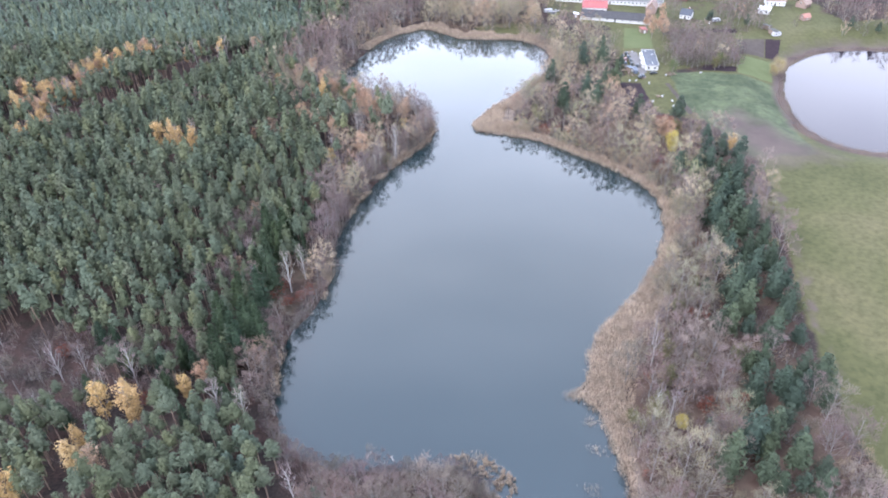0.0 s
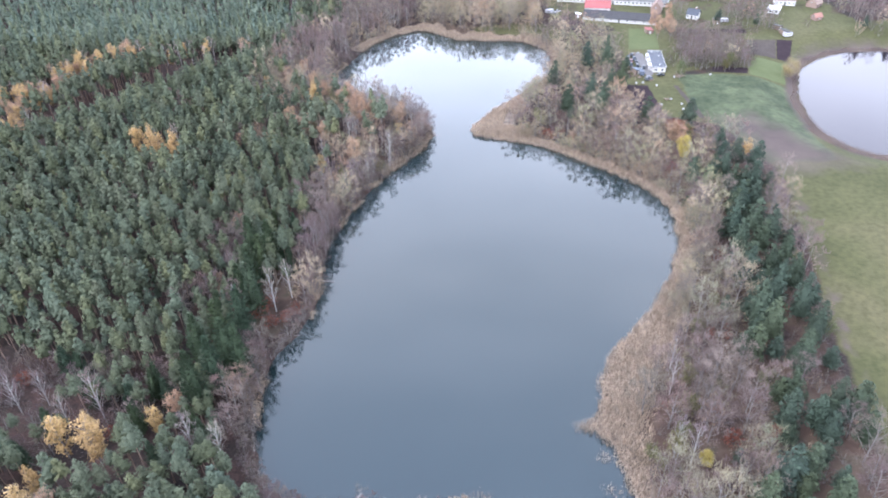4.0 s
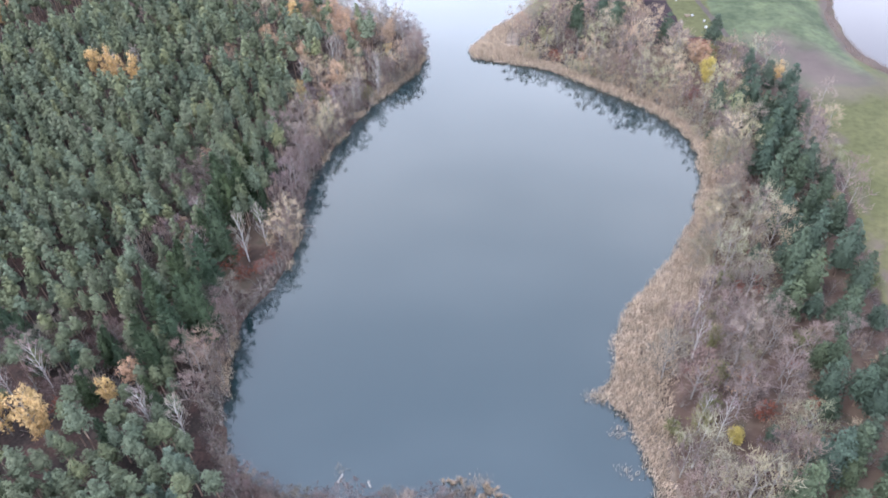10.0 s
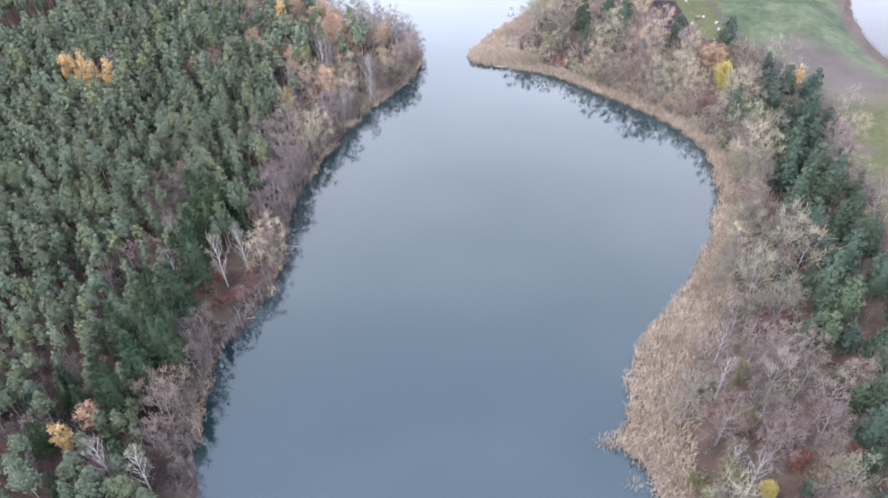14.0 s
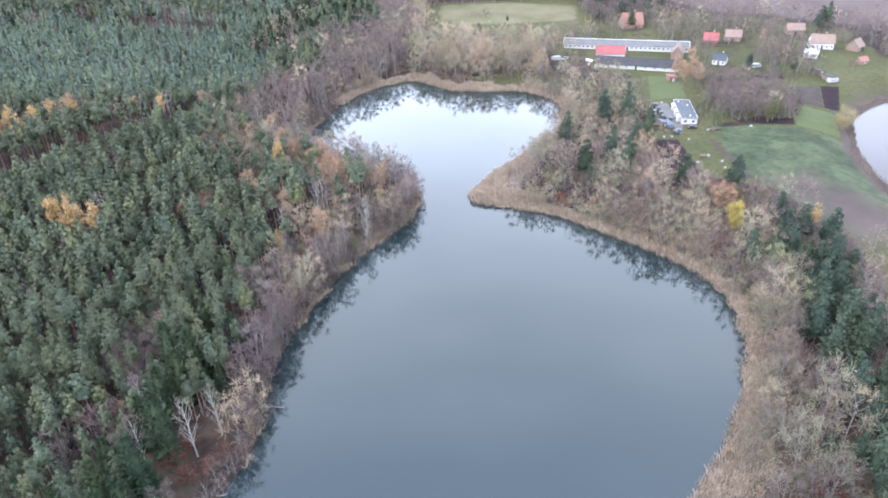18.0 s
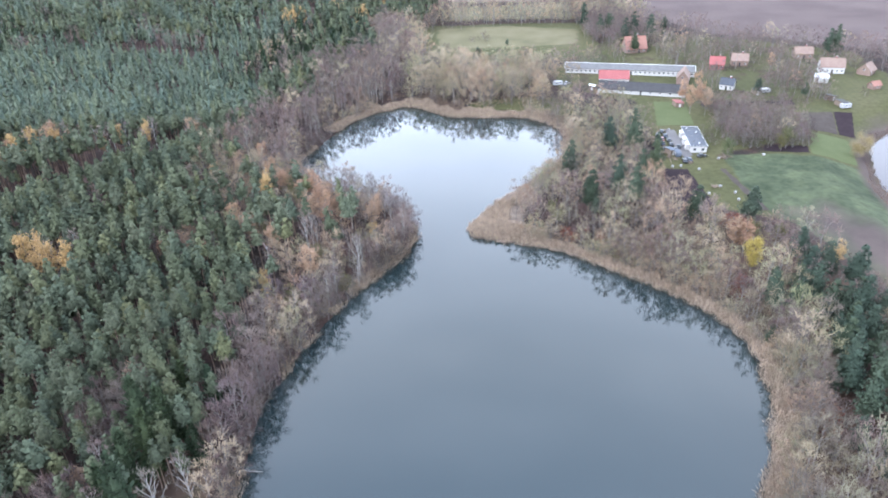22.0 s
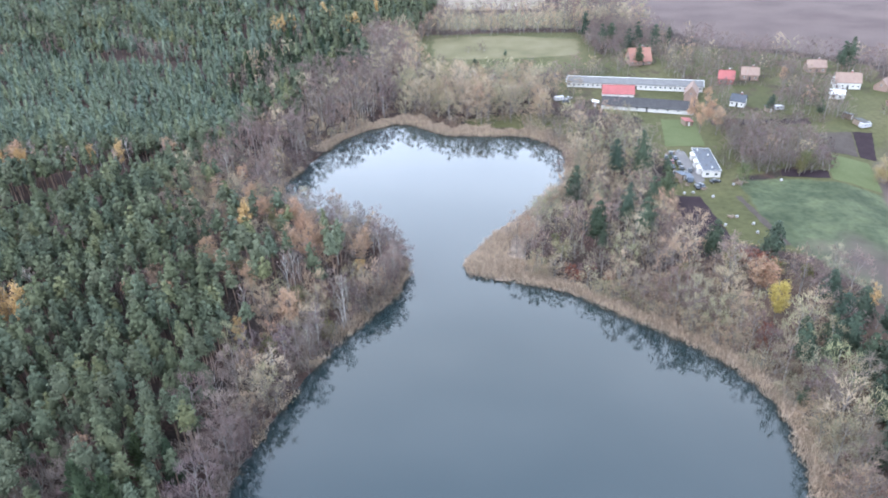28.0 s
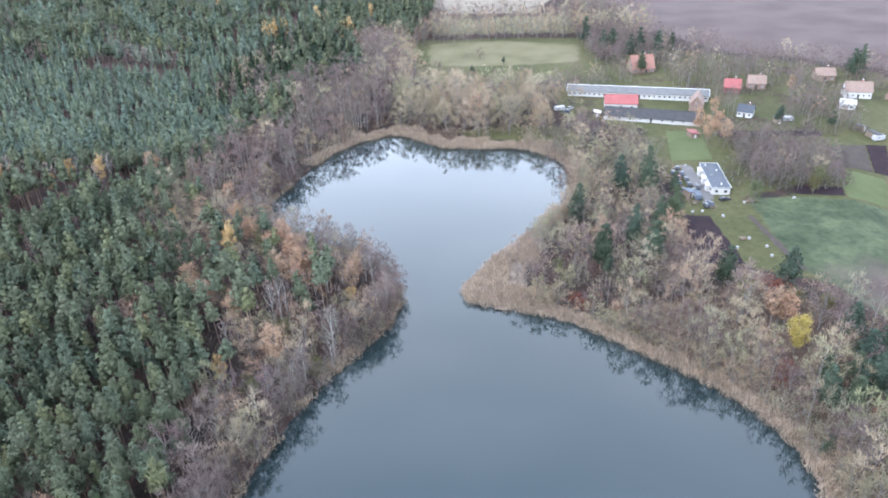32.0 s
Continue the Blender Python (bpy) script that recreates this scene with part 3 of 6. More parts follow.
def conifer(r, h, base, R, n, size, power=0.75, kite=True, core=0.62, layers=0):
    """Trunk and crown of a conifer: h high, crown from base up, R wide at its foot."""
    trunk, crown = Shape(), Shape()
    lean = r.normal(0, 0.25, 2)
    top = np.array([lean[0], lean[1], h])
    trunk.add(*rod((0, 0, -0.3), top * (base + h) / (2 * h), 0.16, 0.07, 5), 0)
    u = r.uniform(0, 1, n) ** 0.85
    if layers:
        u = (np.floor(u * layers) + 0.25 * r.uniform(0, 1, n)) / layers
    ang = r.uniform(0, 2 * np.pi, n)
    lobe = 1 + 0.22 * np.sin(3 * ang + r.uniform(0, 6)) + 0.15 * np.sin(5 * ang + 9 * u)
    prof = (1 - u) ** power * np.minimum(1, 0.45 + 2.4 * u)
    rad = R * prof * lobe * np.sqrt(r.uniform(0.25, 1, n)) + 0.08
    z = base + u * (h - base) + r.normal(0, 0.25, n)
    c = np.stack([np.cos(ang) * rad + lean[0] * z / h, np.sin(ang) * rad + lean[1] * z / h, z], 1)
    nr = np.stack([np.cos(ang), np.sin(ang), 0.15 + 1.1 * u], 1)
    crown.add(*sprays(c, nr, size * (0.7 + 0.6 * (1 - u)), r, kite), 0)
    if core:
        k = 6
        an = np.arange(k) * 2 * np.pi / k
        hb = base + 0.12 * (h - base)
        v = [(np.cos(t) * R * core * 0.8, np.sin(t) * R * core * 0.8, hb + 0.2 * (h - base) * (i % 2) * 0.4) for i, t in enumerate(an)] + [(lean[0], lean[1], h - 0.4), (0, 0, base)]
        crown.add(v, [(i, (i + 1) % k, k) for i in range(k)] + [((i + 1) % k, i, k + 1) for i in range(k)], 0)
    return trunk.done(), crown.done()


def clumps(c, rad, each, size, r, kite, flat=0.72):
    """Rounded bunches of needle sprays round the points c."""
    k = len(c)
    d = r.normal(0, 1, (k, each, 3))
    d /= np.linalg.norm(d, axis=2, keepdims=True)
    d[:, :, 2] = np.abs(d[:, :, 2] + 0.25) - 0.2
    at = c[:, None, :] + d * np.array([1, 1, flat]) * (rad[:, None] * r.uniform(0.72, 1.08, (k, each)))[:, :, None]
    return tufts(at.reshape(-1, 3), (d + np.array([0, 0, 0.3])).reshape(-1, 3), np.full(k * each, size), r, 1.0, kite, 0.32 if each > 12 else 0.24)


def tufted(r, h, base, R, rings, wide, each, size, kite, power=0.8, rad=(0.55, 0.95), core=0.5):
    """A conifer whose crown is built of rounded branch bunches, whorl above whorl."""
    trunk, crown = Shape(), Shape()
    lean = r.normal(0, 0.28, 2)
    top = np.array([lean[0], lean[1], h])
    trunk.add(*rod((0, 0, -0.3), top * (base + h) / (2 * h), 0.17, 0.07, 5), 0)
    cc, rr = [], []
    for k in range(rings):
        u = (k + 0.35) / rings
        prof = (1 - u) ** power * min(1.0, 0.7 + 1.6 * u)
        m = max(1, int(round(wide * prof)))
        turn = r.uniform(0, 6.28)
        for j in range(m):
            a = turn + j * 6.283 / m + r.normal(0, 0.25)
            reach = R * prof * r.uniform(0.55, 1.05) * (0.74 if m > 2 else 0.45)
            z = base + u * (h - base) + r.normal(0, 0.3)
            cc.append((math.cos(a) * reach + lean[0] * z / h, math.sin(a) * reach + lean[1] * z / h, z))
            rr.append((rad[0] + (rad[1] - rad[0]) * (1 - u)) * r.uniform(0.8, 1.2))
    cc.append((lean[0], lean[1], h - 0.35))
    rr.append(rad[0] * 0.8)
    crown.add(*clumps(np.array(cc), np.array(rr), each, size, r, kite), 0)
    k = 6
    an = np.arange(k) * 2 * np.pi / k + r.uniform(0, 1)
    foot = base + 0.1 * (h - base)
    v = [(np.cos(t) * R * core, np.sin(t) * R * core, foot + 0.35 * (i % 2)) for i, t in enumerate(an)] + [(lean[0], lean[1], h - 0.9), (0, 0, base - 0.2)]
    crown.add(v, [(i, (i + 1) % k, k) for i in range(k)] + [((i + 1) % k, i, k + 1) for i in range(k)], 0)
    return trunk.done(), crown.done()


def pine(r, each, size, kite, wide=6):
    """A plantation pine: a rounded crown of needle bunches high on a bare stem."""
    h = r.uniform(12, 15.5)
    return tufted(r, h, h - r.uniform(5.2, 6.8), r.uniform(1.95, 2.5), 5, wide, each, size, kite, 0.7, (0.55, 0.95), 0.6)


def bare_tree(r, h, R, n, width, limbs=7, low=0.25, leaf=0, leaf_size=0.4, sides=4, up=0.55, kite=True):
    """Trunk with limbs, and a crown of fine twigs; leaf: how many leaves still hang."""
    trunk, crown = Shape(), Shape()
    lean = r.normal(0, 0.45, 2)
    tip = np.array([lean[0], lean[1], h * 0.86])
    th = max(0.12, h * 0.014)
    v1, f1 = rod((0, 0, -0.3), tip * 0.5, th, th * 0.6, sides)
    v2, f2 = rod(tip * 0.5, tip, th * 0.6, th * 0.15, sides)
    trunk.add(np.concatenate([v1, v2[sides:]]), f1 + [tuple(q + sides for q in t) for t in f2], 0)
    k = limbs * 2
    i = np.arange(k)
    rise = (i + r.uniform(0.2, 0.8, k)) / k
    turn = i * 2.39996 + r.uniform(0, 6)
    reach = R * np.sqrt(np.clip(1 - (1.35 * rise - 0.4) ** 2, 0.02, 1)) * r.uniform(0.8, 1.0, k)
    ze = h * (low + 0.16 + (0.84 - low) * rise)
    e = np.stack([np.cos(turn) * reach + lean[0] * rise, np.sin(turn) * reach + lean[1] * rise, ze], 1)
    za = np.clip(ze - reach * (0.5 + up) - 0.06 * h, 0.08 * h, 0.8 * h)
    a0 = tip * (za / tip[2])[:, None]
    for j in range(0, k, 2 if limbs < 7 else 1):
        crown.add(*rod(a0[j], e[j], th * 0.4, th * 0.08, 3), 2)
    lobes = 3 * k
    on = np.arange(lobes) % k
    cc = a0[on] + (e[on] - a0[on]) * (0.5 + 0.5 * r.uniform(0, 1, lobes) ** 0.6)[:, None] + r.normal(0, 0.1 * R, (lobes, 3))
    rad = R * r.uniform(0.34, 0.5, lobes)
    which = r.integers(0, lobes, n)
    away = cc - np.array([lean[0] * 0.5, lean[1] * 0.5, h * (0.32 + 0.4 * low)])
    away /= np.linalg.norm(away, axis=1, keepdims=True) + 1e-6
    d = r.normal(0, 0.55, (n, 3)) + away[which] * 0.6 + np.array([0, 0, 0.15 + up * 0.35])
    d /= np.linalg.norm(d, axis=1, keepdims=True)
    a = cc[which] + d * (rad[which] * r.uniform(0.15, 0.8, n))[:, None]
    turn = d + r.normal(0, 0.45, (n, 3)) + np.array([0, 0, 0.2])
    b = a + turn * (R * r.uniform(0.13, 0.25, n))[:, None]
    a[:, 2], b[:, 2] = np.maximum(a[:, 2], 0.3), np.maximum(b[:, 2], 0.2)
    crown.add(*twigs(a, b, width * r.uniform(0.6, 1.2, n)[:, None], r, kite), 0)
    if leaf:
        pick = r.integers(0, n, leaf)
        c = a[pick] + (b[pick] - a[pick]) * r.uniform(0.2, 1.0, (leaf, 1)) + r.normal(0, 0.25, (leaf, 3))
        crown.add(*tufts(c, c - np.array([0, 0, h * 0.4]), np.full(leaf, leaf_size), r), 1)
    return trunk.done(), crown.done()


def leafy_tree(r, h, R, n, size, low=0.25, kite=False):
    """Trunk, limbs and a crown of leaf clumps with gaps."""
    (tv, tf, tm), (cv, cf, cm) = bare_tree(r, h, R * 0.9, 36, 0.07, low=low)
    crown = Shape()
    for k in (0, 2):
        crown.add(cv, cf[cm == k], 1 if k == 0 else 2)
    k = 48
    d = r.normal(0, 1, (k, 3))
    d /= np.linalg.norm(d, axis=1, keepdims=True)
    d *= r.uniform(0.45, 1.0, (k, 1))
    zc = h * (0.5 + low * 0.5)
    cc = np.stack([d[:, 0] * R * 0.78, d[:, 1] * R * 0.78, zc + d[:, 2] * (h - zc) * 0.85], 1)
    which = r.integers(0, k, n)
    d = r.normal(0, 1, (n, 3))
    d /= np.linalg.norm(d, axis=1, keepdims=True)
    c = cc[which] + d * R * 0.36 * r.uniform(0.2, 1.1, (n, 1))
    crown.add(*tufts(c, d + np.array([0, 0, 0.6]), np.full(n, size), r, 1.0, kite), 0)
    return (tv, tf, tm), crown.done()


# species: variants near and far, trunk and crown materials
SPECIES = {}


def species(key, name, make_near, make_far, bark, leaves, label, category, variants=5, make_mid=None):
    r = np.random.default_rng(len(SPECIES) * 11 + 3)
    SPECIES[key] = dict(name=name, near=[make_near(r) for _ in range(variants)], far=[make_far(r) for _ in range(variants)],
                        mid=[(make_mid or make_far)(r) for _ in range(variants)],
                        bark=bark, leaves=leaves, label=label, category=category)


species("pine", "scots_pine",
        lambda r: pine(r, 27, 0.41, False),
        lambda r: pine(r, 4, 1.2, False, 4),
        "pine_bark", ["pine_needles"], "grey-green Scots pine with a bare reddish trunk", "tree", 7,
        lambda r: pine(r, 7, 0.86, False))
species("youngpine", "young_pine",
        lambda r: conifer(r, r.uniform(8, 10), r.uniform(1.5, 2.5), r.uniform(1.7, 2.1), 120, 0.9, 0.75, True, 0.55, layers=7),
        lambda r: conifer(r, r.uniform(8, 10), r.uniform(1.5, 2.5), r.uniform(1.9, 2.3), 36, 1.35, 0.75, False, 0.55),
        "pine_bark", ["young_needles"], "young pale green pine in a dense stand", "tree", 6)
species("spruce", "spruce",
        lambda r: conifer(r, r.uniform(15, 18), r.uniform(1.0, 2.0), r.uniform(3.3, 3.9), 460, 1.0, 0.8, core=0.6, layers=14),
        lambda r: conifer(r, r.uniform(15, 18), r.uniform(1.0, 2.0), r.uniform(3.0, 3.6), 90, 1.6, 0.8, kite=False),
        "grey_bark", ["spruce_needles"], "tall dark green spruce tapering to a point", "tree")
species("darkpine", "conifer",
        lambda r: tufted(r, r.uniform(10, 13.5), r.uniform(2.0, 3.0), r.uniform(3.3, 4.3), 6, 8, 36, 0.48, False, 0.6, (0.75, 1.25), 0.6),
        lambda r: conifer(r, r.uniform(11, 14.5), r.uniform(2.0, 3.5), r.uniform(3.4, 4.4), 130, 1.6, 0.55, kite=False),
        "pine_bark", ["dark_needles"], "broad deep green conifer with dense needles", "tree")
species("bare", "alder",
        lambda r: bare_tree(r, r.uniform(12, 15), r.uniform(3.5, 4.5), 800, 0.064, kite=False),
        lambda r: bare_tree(r, r.uniform(12, 15), r.uniform(3.5, 4.5), 255, 0.11, limbs=5, sides=3, kite=False),
        "grey_bark", ["bare_twigs", "rust_leaves", "grey_bark"], "leafless brown-grey alder with fine twigs", "tree", 7)
species("tan", "ash",
        lambda r: bare_tree(r, r.uniform(11, 15), r.uniform(3.6, 4.8), 800, 0.064, low=0.1, kite=False),
        lambda r: bare_tree(r, r.uniform(11, 15), r.uniform(3.6, 4.8), 270, 0.11, low=0.1, limbs=5, sides=3, kite=False),
        "grey_bark", ["tan_twigs", "rust_leaves", "grey_bark"], "leafless ash with a rounded crown of straw-grey twigs", "tree", 7)
species("olive_ash", "grey_willow",
        lambda r: bare_tree(r, r.uniform(8, 11), r.uniform(3.0, 4.0), 800, 0.05, low=0.06, kite=False),
        lambda r: bare_tree(r, r.uniform(8, 11), r.uniform(3.0, 4.0), 330, 0.12, low=0.06, limbs=5, sides=3, kite=False),
        "grey_bark", ["willow_twigs", "rust_leaves", "grey_bark"], "leafless grey willow with yellow-green twigs", "tree", 5)
species("bareleaf", "oak",
        lambda r: bare_tree(r, r.uniform(11, 15), r.uniform(3.4, 4.6), 700, 0.05, kite=False, leaf=260, leaf_size=0.28),
        lambda r: bare_tree(r, r.uniform(11, 15), r.uniform(3.4, 4.6), 260, 0.12, limbs=5, leaf=60, leaf_size=0.45, sides=3, kite=False),
        "grey_bark", ["bare_twigs", "oak_leaves", "grey_bark"], "nearly bare oak with a few dull brown leaves", "tree")
species("rust", "beech",
        lambda r: leafy_tree(r, r.uniform(11, 14), r.uniform(3.0, 3.8), 1100, 0.4),
        lambda r: leafy_tree(r, r.uniform(11, 14), r.uniform(3.0, 3.8), 560, 0.6),
        "grey_bark", ["rust_leaves", "bare_twigs", "grey_bark"], "beech with pale rust-brown autumn leaves", "tree")
species("yellow", "larch",
        lambda r: leafy_tree(r, r.uniform(12, 15), r.uniform(2.5, 3.1), 1500, 0.4, low=0.05),
        lambda r: leafy_tree(r, r.uniform(12, 15), r.uniform(2.6, 3.2), 560, 0.62, low=0.05),
        "grey_bark", ["yellow_leaves", "bare_twigs", "grey_bark"], "golden-yellow autumn tree among the pines", "tree")
species("lemon", "maple",
        lambda r: leafy_tree(r, r.uniform(8.5, 10), r.uniform(2.7, 3.1), 3600, 0.28, low=0.1),
        lambda r: leafy_tree(r, r.uniform(8.5, 10), r.uniform(2.6, 3.0), 600, 0.45),
        "grey_bark", ["lemon_leaves", "bare_twigs", "grey_bark"], "small bright lemon-yellow maple", "tree", 2)
species("olive", "willow",
        lambda r: leafy_tree(r, r.uniform(7, 10), r.uniform(3.0, 3.8), 800, 0.38, low=0.1),
        lambda r: leafy_tree(r, r.uniform(7, 10), r.uniform(3.0, 3.8), 110, 0.85),
        "grey_bark", ["olive_leaves", "bare_twigs", "grey_bark"], "olive-green willow thinning in autumn", "tree", 4)
species("birch", "birch",
        lambda r: bare_tree(r, r.uniform(12, 15), r.uniform(2.2, 2.8), 560, 0.05, limbs=9, up=0.9, kite=False),
        lambda r: bare_tree(r, r.uniform(12, 15), r.uniform(2.2, 2.8), 170, 0.11, limbs=6, up=0.9, kite=False),
        "white_bark", ["pale_twigs", "rust_leaves", "white_bark"], "leafless birch with a white trunk and pale twigs", "tree", 4)
species("shrub", "shrub",
        lambda r: bare_tree(r, r.uniform(3, 5.5), r.uniform(1.8, 2.6), 170, 0.085, low=0.08, kite=False),
        lambda r: bare_tree(r, r.uniform(3, 5.5), r.uniform(1.8, 2.6), 70, 0.18, low=0.08, limbs=5, sides=3, kite=False),
        "grey_bark", ["brush_twigs", "rust_leaves", "grey_bark"], "low bare brown shrub", "shrub", 5)
species("goldwillow", "willow",
        lambda r: leafy_tree(r, 9.5, 4.8, 3600, 0.26, low=0.06),
        lambda r: leafy_tree(r, 9.5, 4.8, 1500, 0.36, low=0.06),
        "grey_bark", ["straw_leaves", "bare_twigs", "grey_bark"], "broad yellow-tan willow at the edge of the pond", "tree", 1)

PLANTS = []  # key, x, y, size, turn, height factor


def plant(key, x, y, size=1.0, tall=1.0):
    PLANTS.append((key, x, y, size * rng.uniform(0.88, 1.12), rng.uniform(0, 6.283), tall * rng.uniform(0.9, 1.1)))


# single trees that stand out
SINGLE = {}
SINGLE["birch"] = [(-54, 191), (-65, 189), (-58, 133), (-65, 134), (-116, 149), (-110, 152), (-93, 147), (-40, 107), (-50, 198), (-68, 201), (-121, 293), (-115, 299)]
SINGLE["yellow"] = [(-130, 294), (-123, 290), (-119, 288), (-111, 285), (-97, 134), (-88, 132), (-91.5, 138), (-97, 114), (-99, 122), (-76, 141), (-110, 106), (-160.9, 746.6), (-101.8, 636.5), (-97.1, 638.1), (-92.6, 653.2), (-72.4, 679.9), (-65.8, 681.5), (-49.0, 634.0), (-44.1, 634.3), (-31.8, 682.5)]
SINGLE["rust"] = [(-91, 113), (103, 290), (131, 423), (140, 436), (130, 433), (-72, 146)]
SINGLE["lemon"] = [(103, 279), (64, 126)]
SINGLE["darkpine"] = [(81, 378), (91, 377), (60, 357), (87, 346), (78, 326), (61, 325), (75, 338), (93, 352), (95, 309), (114, 309), (116, 270), (51, 531), (32, 519)]
SINGLE["spruce"] = [(-62, 164), (-67, 149), (-58, 212), (-64, 193), (-60, 206), (-66, 172), (-61, 178), (-65, 215), (-61, 170), (-64, 157), (-57, 160), (-70, 164), (-68, 181), (-59, 189), (-63, 201)]
SINGLE["goldwillow"] = [(188, 371)]
SINGLE["olive"] = [(100, 305), (110, 296), (153, 371), (156, 373)]
SINGLE["redbush"] = [(-58, 188), (-54, 184), (-50, 187), (-47, 191), (-56, 194), (96, 213), (93, 209), (73, 132), (85, 134), (108, 300), (112, 302), (105, 297), (60, 301), (-88, 140), (-120, 160)]
SINGLE["bare"] = [(-200, 613), (-180, 594), (-163, 577), (-197, 582), (-149, 575), (-172, 586), (-188, 600)]
SINGLE["pine"] = [(-62, 318), (-57, 318), (-57, 325), (-53, 316), (-59, 321), (-47, 301), (-52, 317), (-55, 304), (-48, 299), (-58, 299), (-57, 279), (-54, 279), (-56, 273), (-71, 356), (-66, 351), (-58, 341), (-50, 349), (-25, 319), (-66, 326), (-53, 312), (-56, 283), (-45, 297), (-70, 351)]
SINGLE["rust"] += [(-57, 352), (-54, 350), (-42, 343), (-41, 321), (-37, 319), (-34, 316), (-50, 298), (-60, 309), (-64, 312), (-51, 303), (-47, 340), (-68, 320), (-31, 325), (-35, 322)]
SINGLE["yellow"] += [(-59, 338)]
SINGLE["darkpine"] += [(142, 572), (127, 583), (113, 600), (120, 577), (134, 567), (150, 565), (245, 507), (242, 509), (132, 532)]
SINGLE["olive"] += [(-52, 344), (-50, 341), (-25, 280)]
SINGLE["birch"] += [(-39, 300), (-38, 304), (-26, 319), (-21, 288)]
SINGLE["darkpine"] += [(86, 162), (96, 168), (99, 154), (92, 144), (87, 135), (94, 134), (107, 139), (104, 129), (78, 116), (85, 119), (70, 109), (79, 107), (88, 110)]
SINGLE["darkpine"] += [(108, 234), (104, 222), (111, 222), (103, 212), (115, 217), (102, 202), (107, 197), (99, 187), (103, 184), (95, 175), (88, 160), (116, 206), (110, 212), (98, 194), (112, 190), (108, 176)]
SINGLE["darkpine"] += [(119, 282), (128, 266), (121, 250), (115, 254), (112, 237), (106, 227), (118, 240), (100, 257), (123, 272)]
SINGLE["tan"] = [(71, 315), (84, 306), (91, 313), (101, 264), (79, 298)]
SINGLE["olive"] += [(158, 379), (127, 364)]
SINGLE["bare"] += [(57, 150), (53, 144), (105, 115), (100, 117), (89, 148), (83, 156), (76, 155), (72, 148), (80, 142)]
SINGLE["olive"] += [(88, 149), (76, 173)]
SINGLE["olive_ash"] = [(102, 240), (93, 232), (92, 224), (97, 247), (108, 262), (94, 253), (91, 191), (92, 184), (82, 182), (78, 177), (54, 121), (57, 115), (59, 108), (65, 111), (85, 200), (79, 124)]
SINGLE["birch"] += [(65, 160), (62, 150), (58, 131), (61, 127)]
SINGLE["olive"] += [(64, 141), (61, 135), (57, 129), (67, 152)]
SINGLE["redbush"] += [(105, 309), (110, 312), (113, 308), (106, 305), (110, 306), (50, 308), (52, 305), (94, 266), (97, 271)]
SINGLE["rust"] += [(101, 290), (104, 288)]
SINGLE["yellow"] += [(130.5, 280)]
GOLD_ROW = [(-211, 335), (-216, 356), (-205, 352), (-198, 350), (-194, 357), (-199, 378), (-195, 383), (-193, 391), (-184, 385), (-184, 398), (-179, 405),
            (-170, 408), (-163, 408), (-148, 404), (-140, 412), (-129, 407), (-108, 411), (-196, 303), (-193, 310), (-192, 318), (-202, 335)]
for k, (x, y) in enumerate(GOLD_ROW):
    for key, dx, dy in ((("yellow" if k % 4 else "rust"), 0, 0), (("rust" if k % 2 else "yellow"), -4, 3), (("birch" if k % 2 else "rust"), 3.5, 3.5), ("yellow", 1.0, -3.5)):
        if k < 14 or dx >= 0:
            thin = k in (12, 13, 14, 15, 16)
            plant("birch" if thin and dx != 0 else key, x + dx + rng.normal(0, 1), y + dy - 3 + rng.normal(0, 1), 1.0 if thin else 1.08)
for key, spots in SINGLE.items():
    for x, y in spots:
        plant(key, x, y, {"pine": 1.45, "redbush": 1.5, "lemon": 1.3 if y > 200 else 0.9, "yellow": (1.2 if x < 0 else 0.75) if y > 200 else (0.85 if y in (122, 141, 138) else 1.3), "rust": 1.0, "tan": 1.12, "spruce": 1.15, "birch": 1.1 if (x, y) == (-54, 191) else 1.0, "olive_ash": 1.5 if y < 210 else 1.2, "darkpine": 1.28 if y < 300 else (1.35 if y < 515 or x > 90 else 0.7)}.get(key, 1.0), 0.85 if key == "pine" else 1.1)
alone_xy = np.array([(q[1], q[2]) for q in PLANTS])

# ---- where things grow ----
WEST = [(-700, 60), (-60, 60), (-55, 150), (-46, 220), (-30, 270), (-5, 312), (-20, 345), (-60, 375), (-55, 410), (-25, 458), (-30, 520), (-10, 620), (10, 900), (-700, 900)]
MIXED = [(-175, 172), (-120, 168), (-62, 158), (-50, 132), (-60, 129), (-100, 130), (-150, 133)]
VILLAGE_WOOD = [(130, 377), (149, 369), (160, 367), (170, 382), (178, 408), (166, 425), (142, 432), (134, 404)]
PENINSULA = [(-52, 255), (-30, 268), (0, 310), (-10, 345), (-45, 372), (-75, 385), (-100, 368), (-91, 344), (-83, 332), (-72, 316), (-59, 297), (-52, 281), (-52, 268)]
NORTH_WOOD = [(-98, 380), (-60, 378), (-55, 400), (-30, 455), (10, 455), (70, 440), (88, 470), (80, 500), (10, 560), (-30, 620), (-45, 590), (-45, 540),
              (-62, 512), (-80, 496), (-72, 458), (-78, 432), (-88, 408)]
DARK_STAND = [(-98, 488), (-62, 520), (-42, 545), (-32, 610), (-90, 610), (-112, 530)]
FAR_BARE = [(-46, 588), (-30, 612), (-8, 560), (8, 620), (14, 740), (-34, 742), (-52, 660)]
FAR_CLEARING = [(-142, 724), (-88, 724), (-84, 682), (-118, 688)]
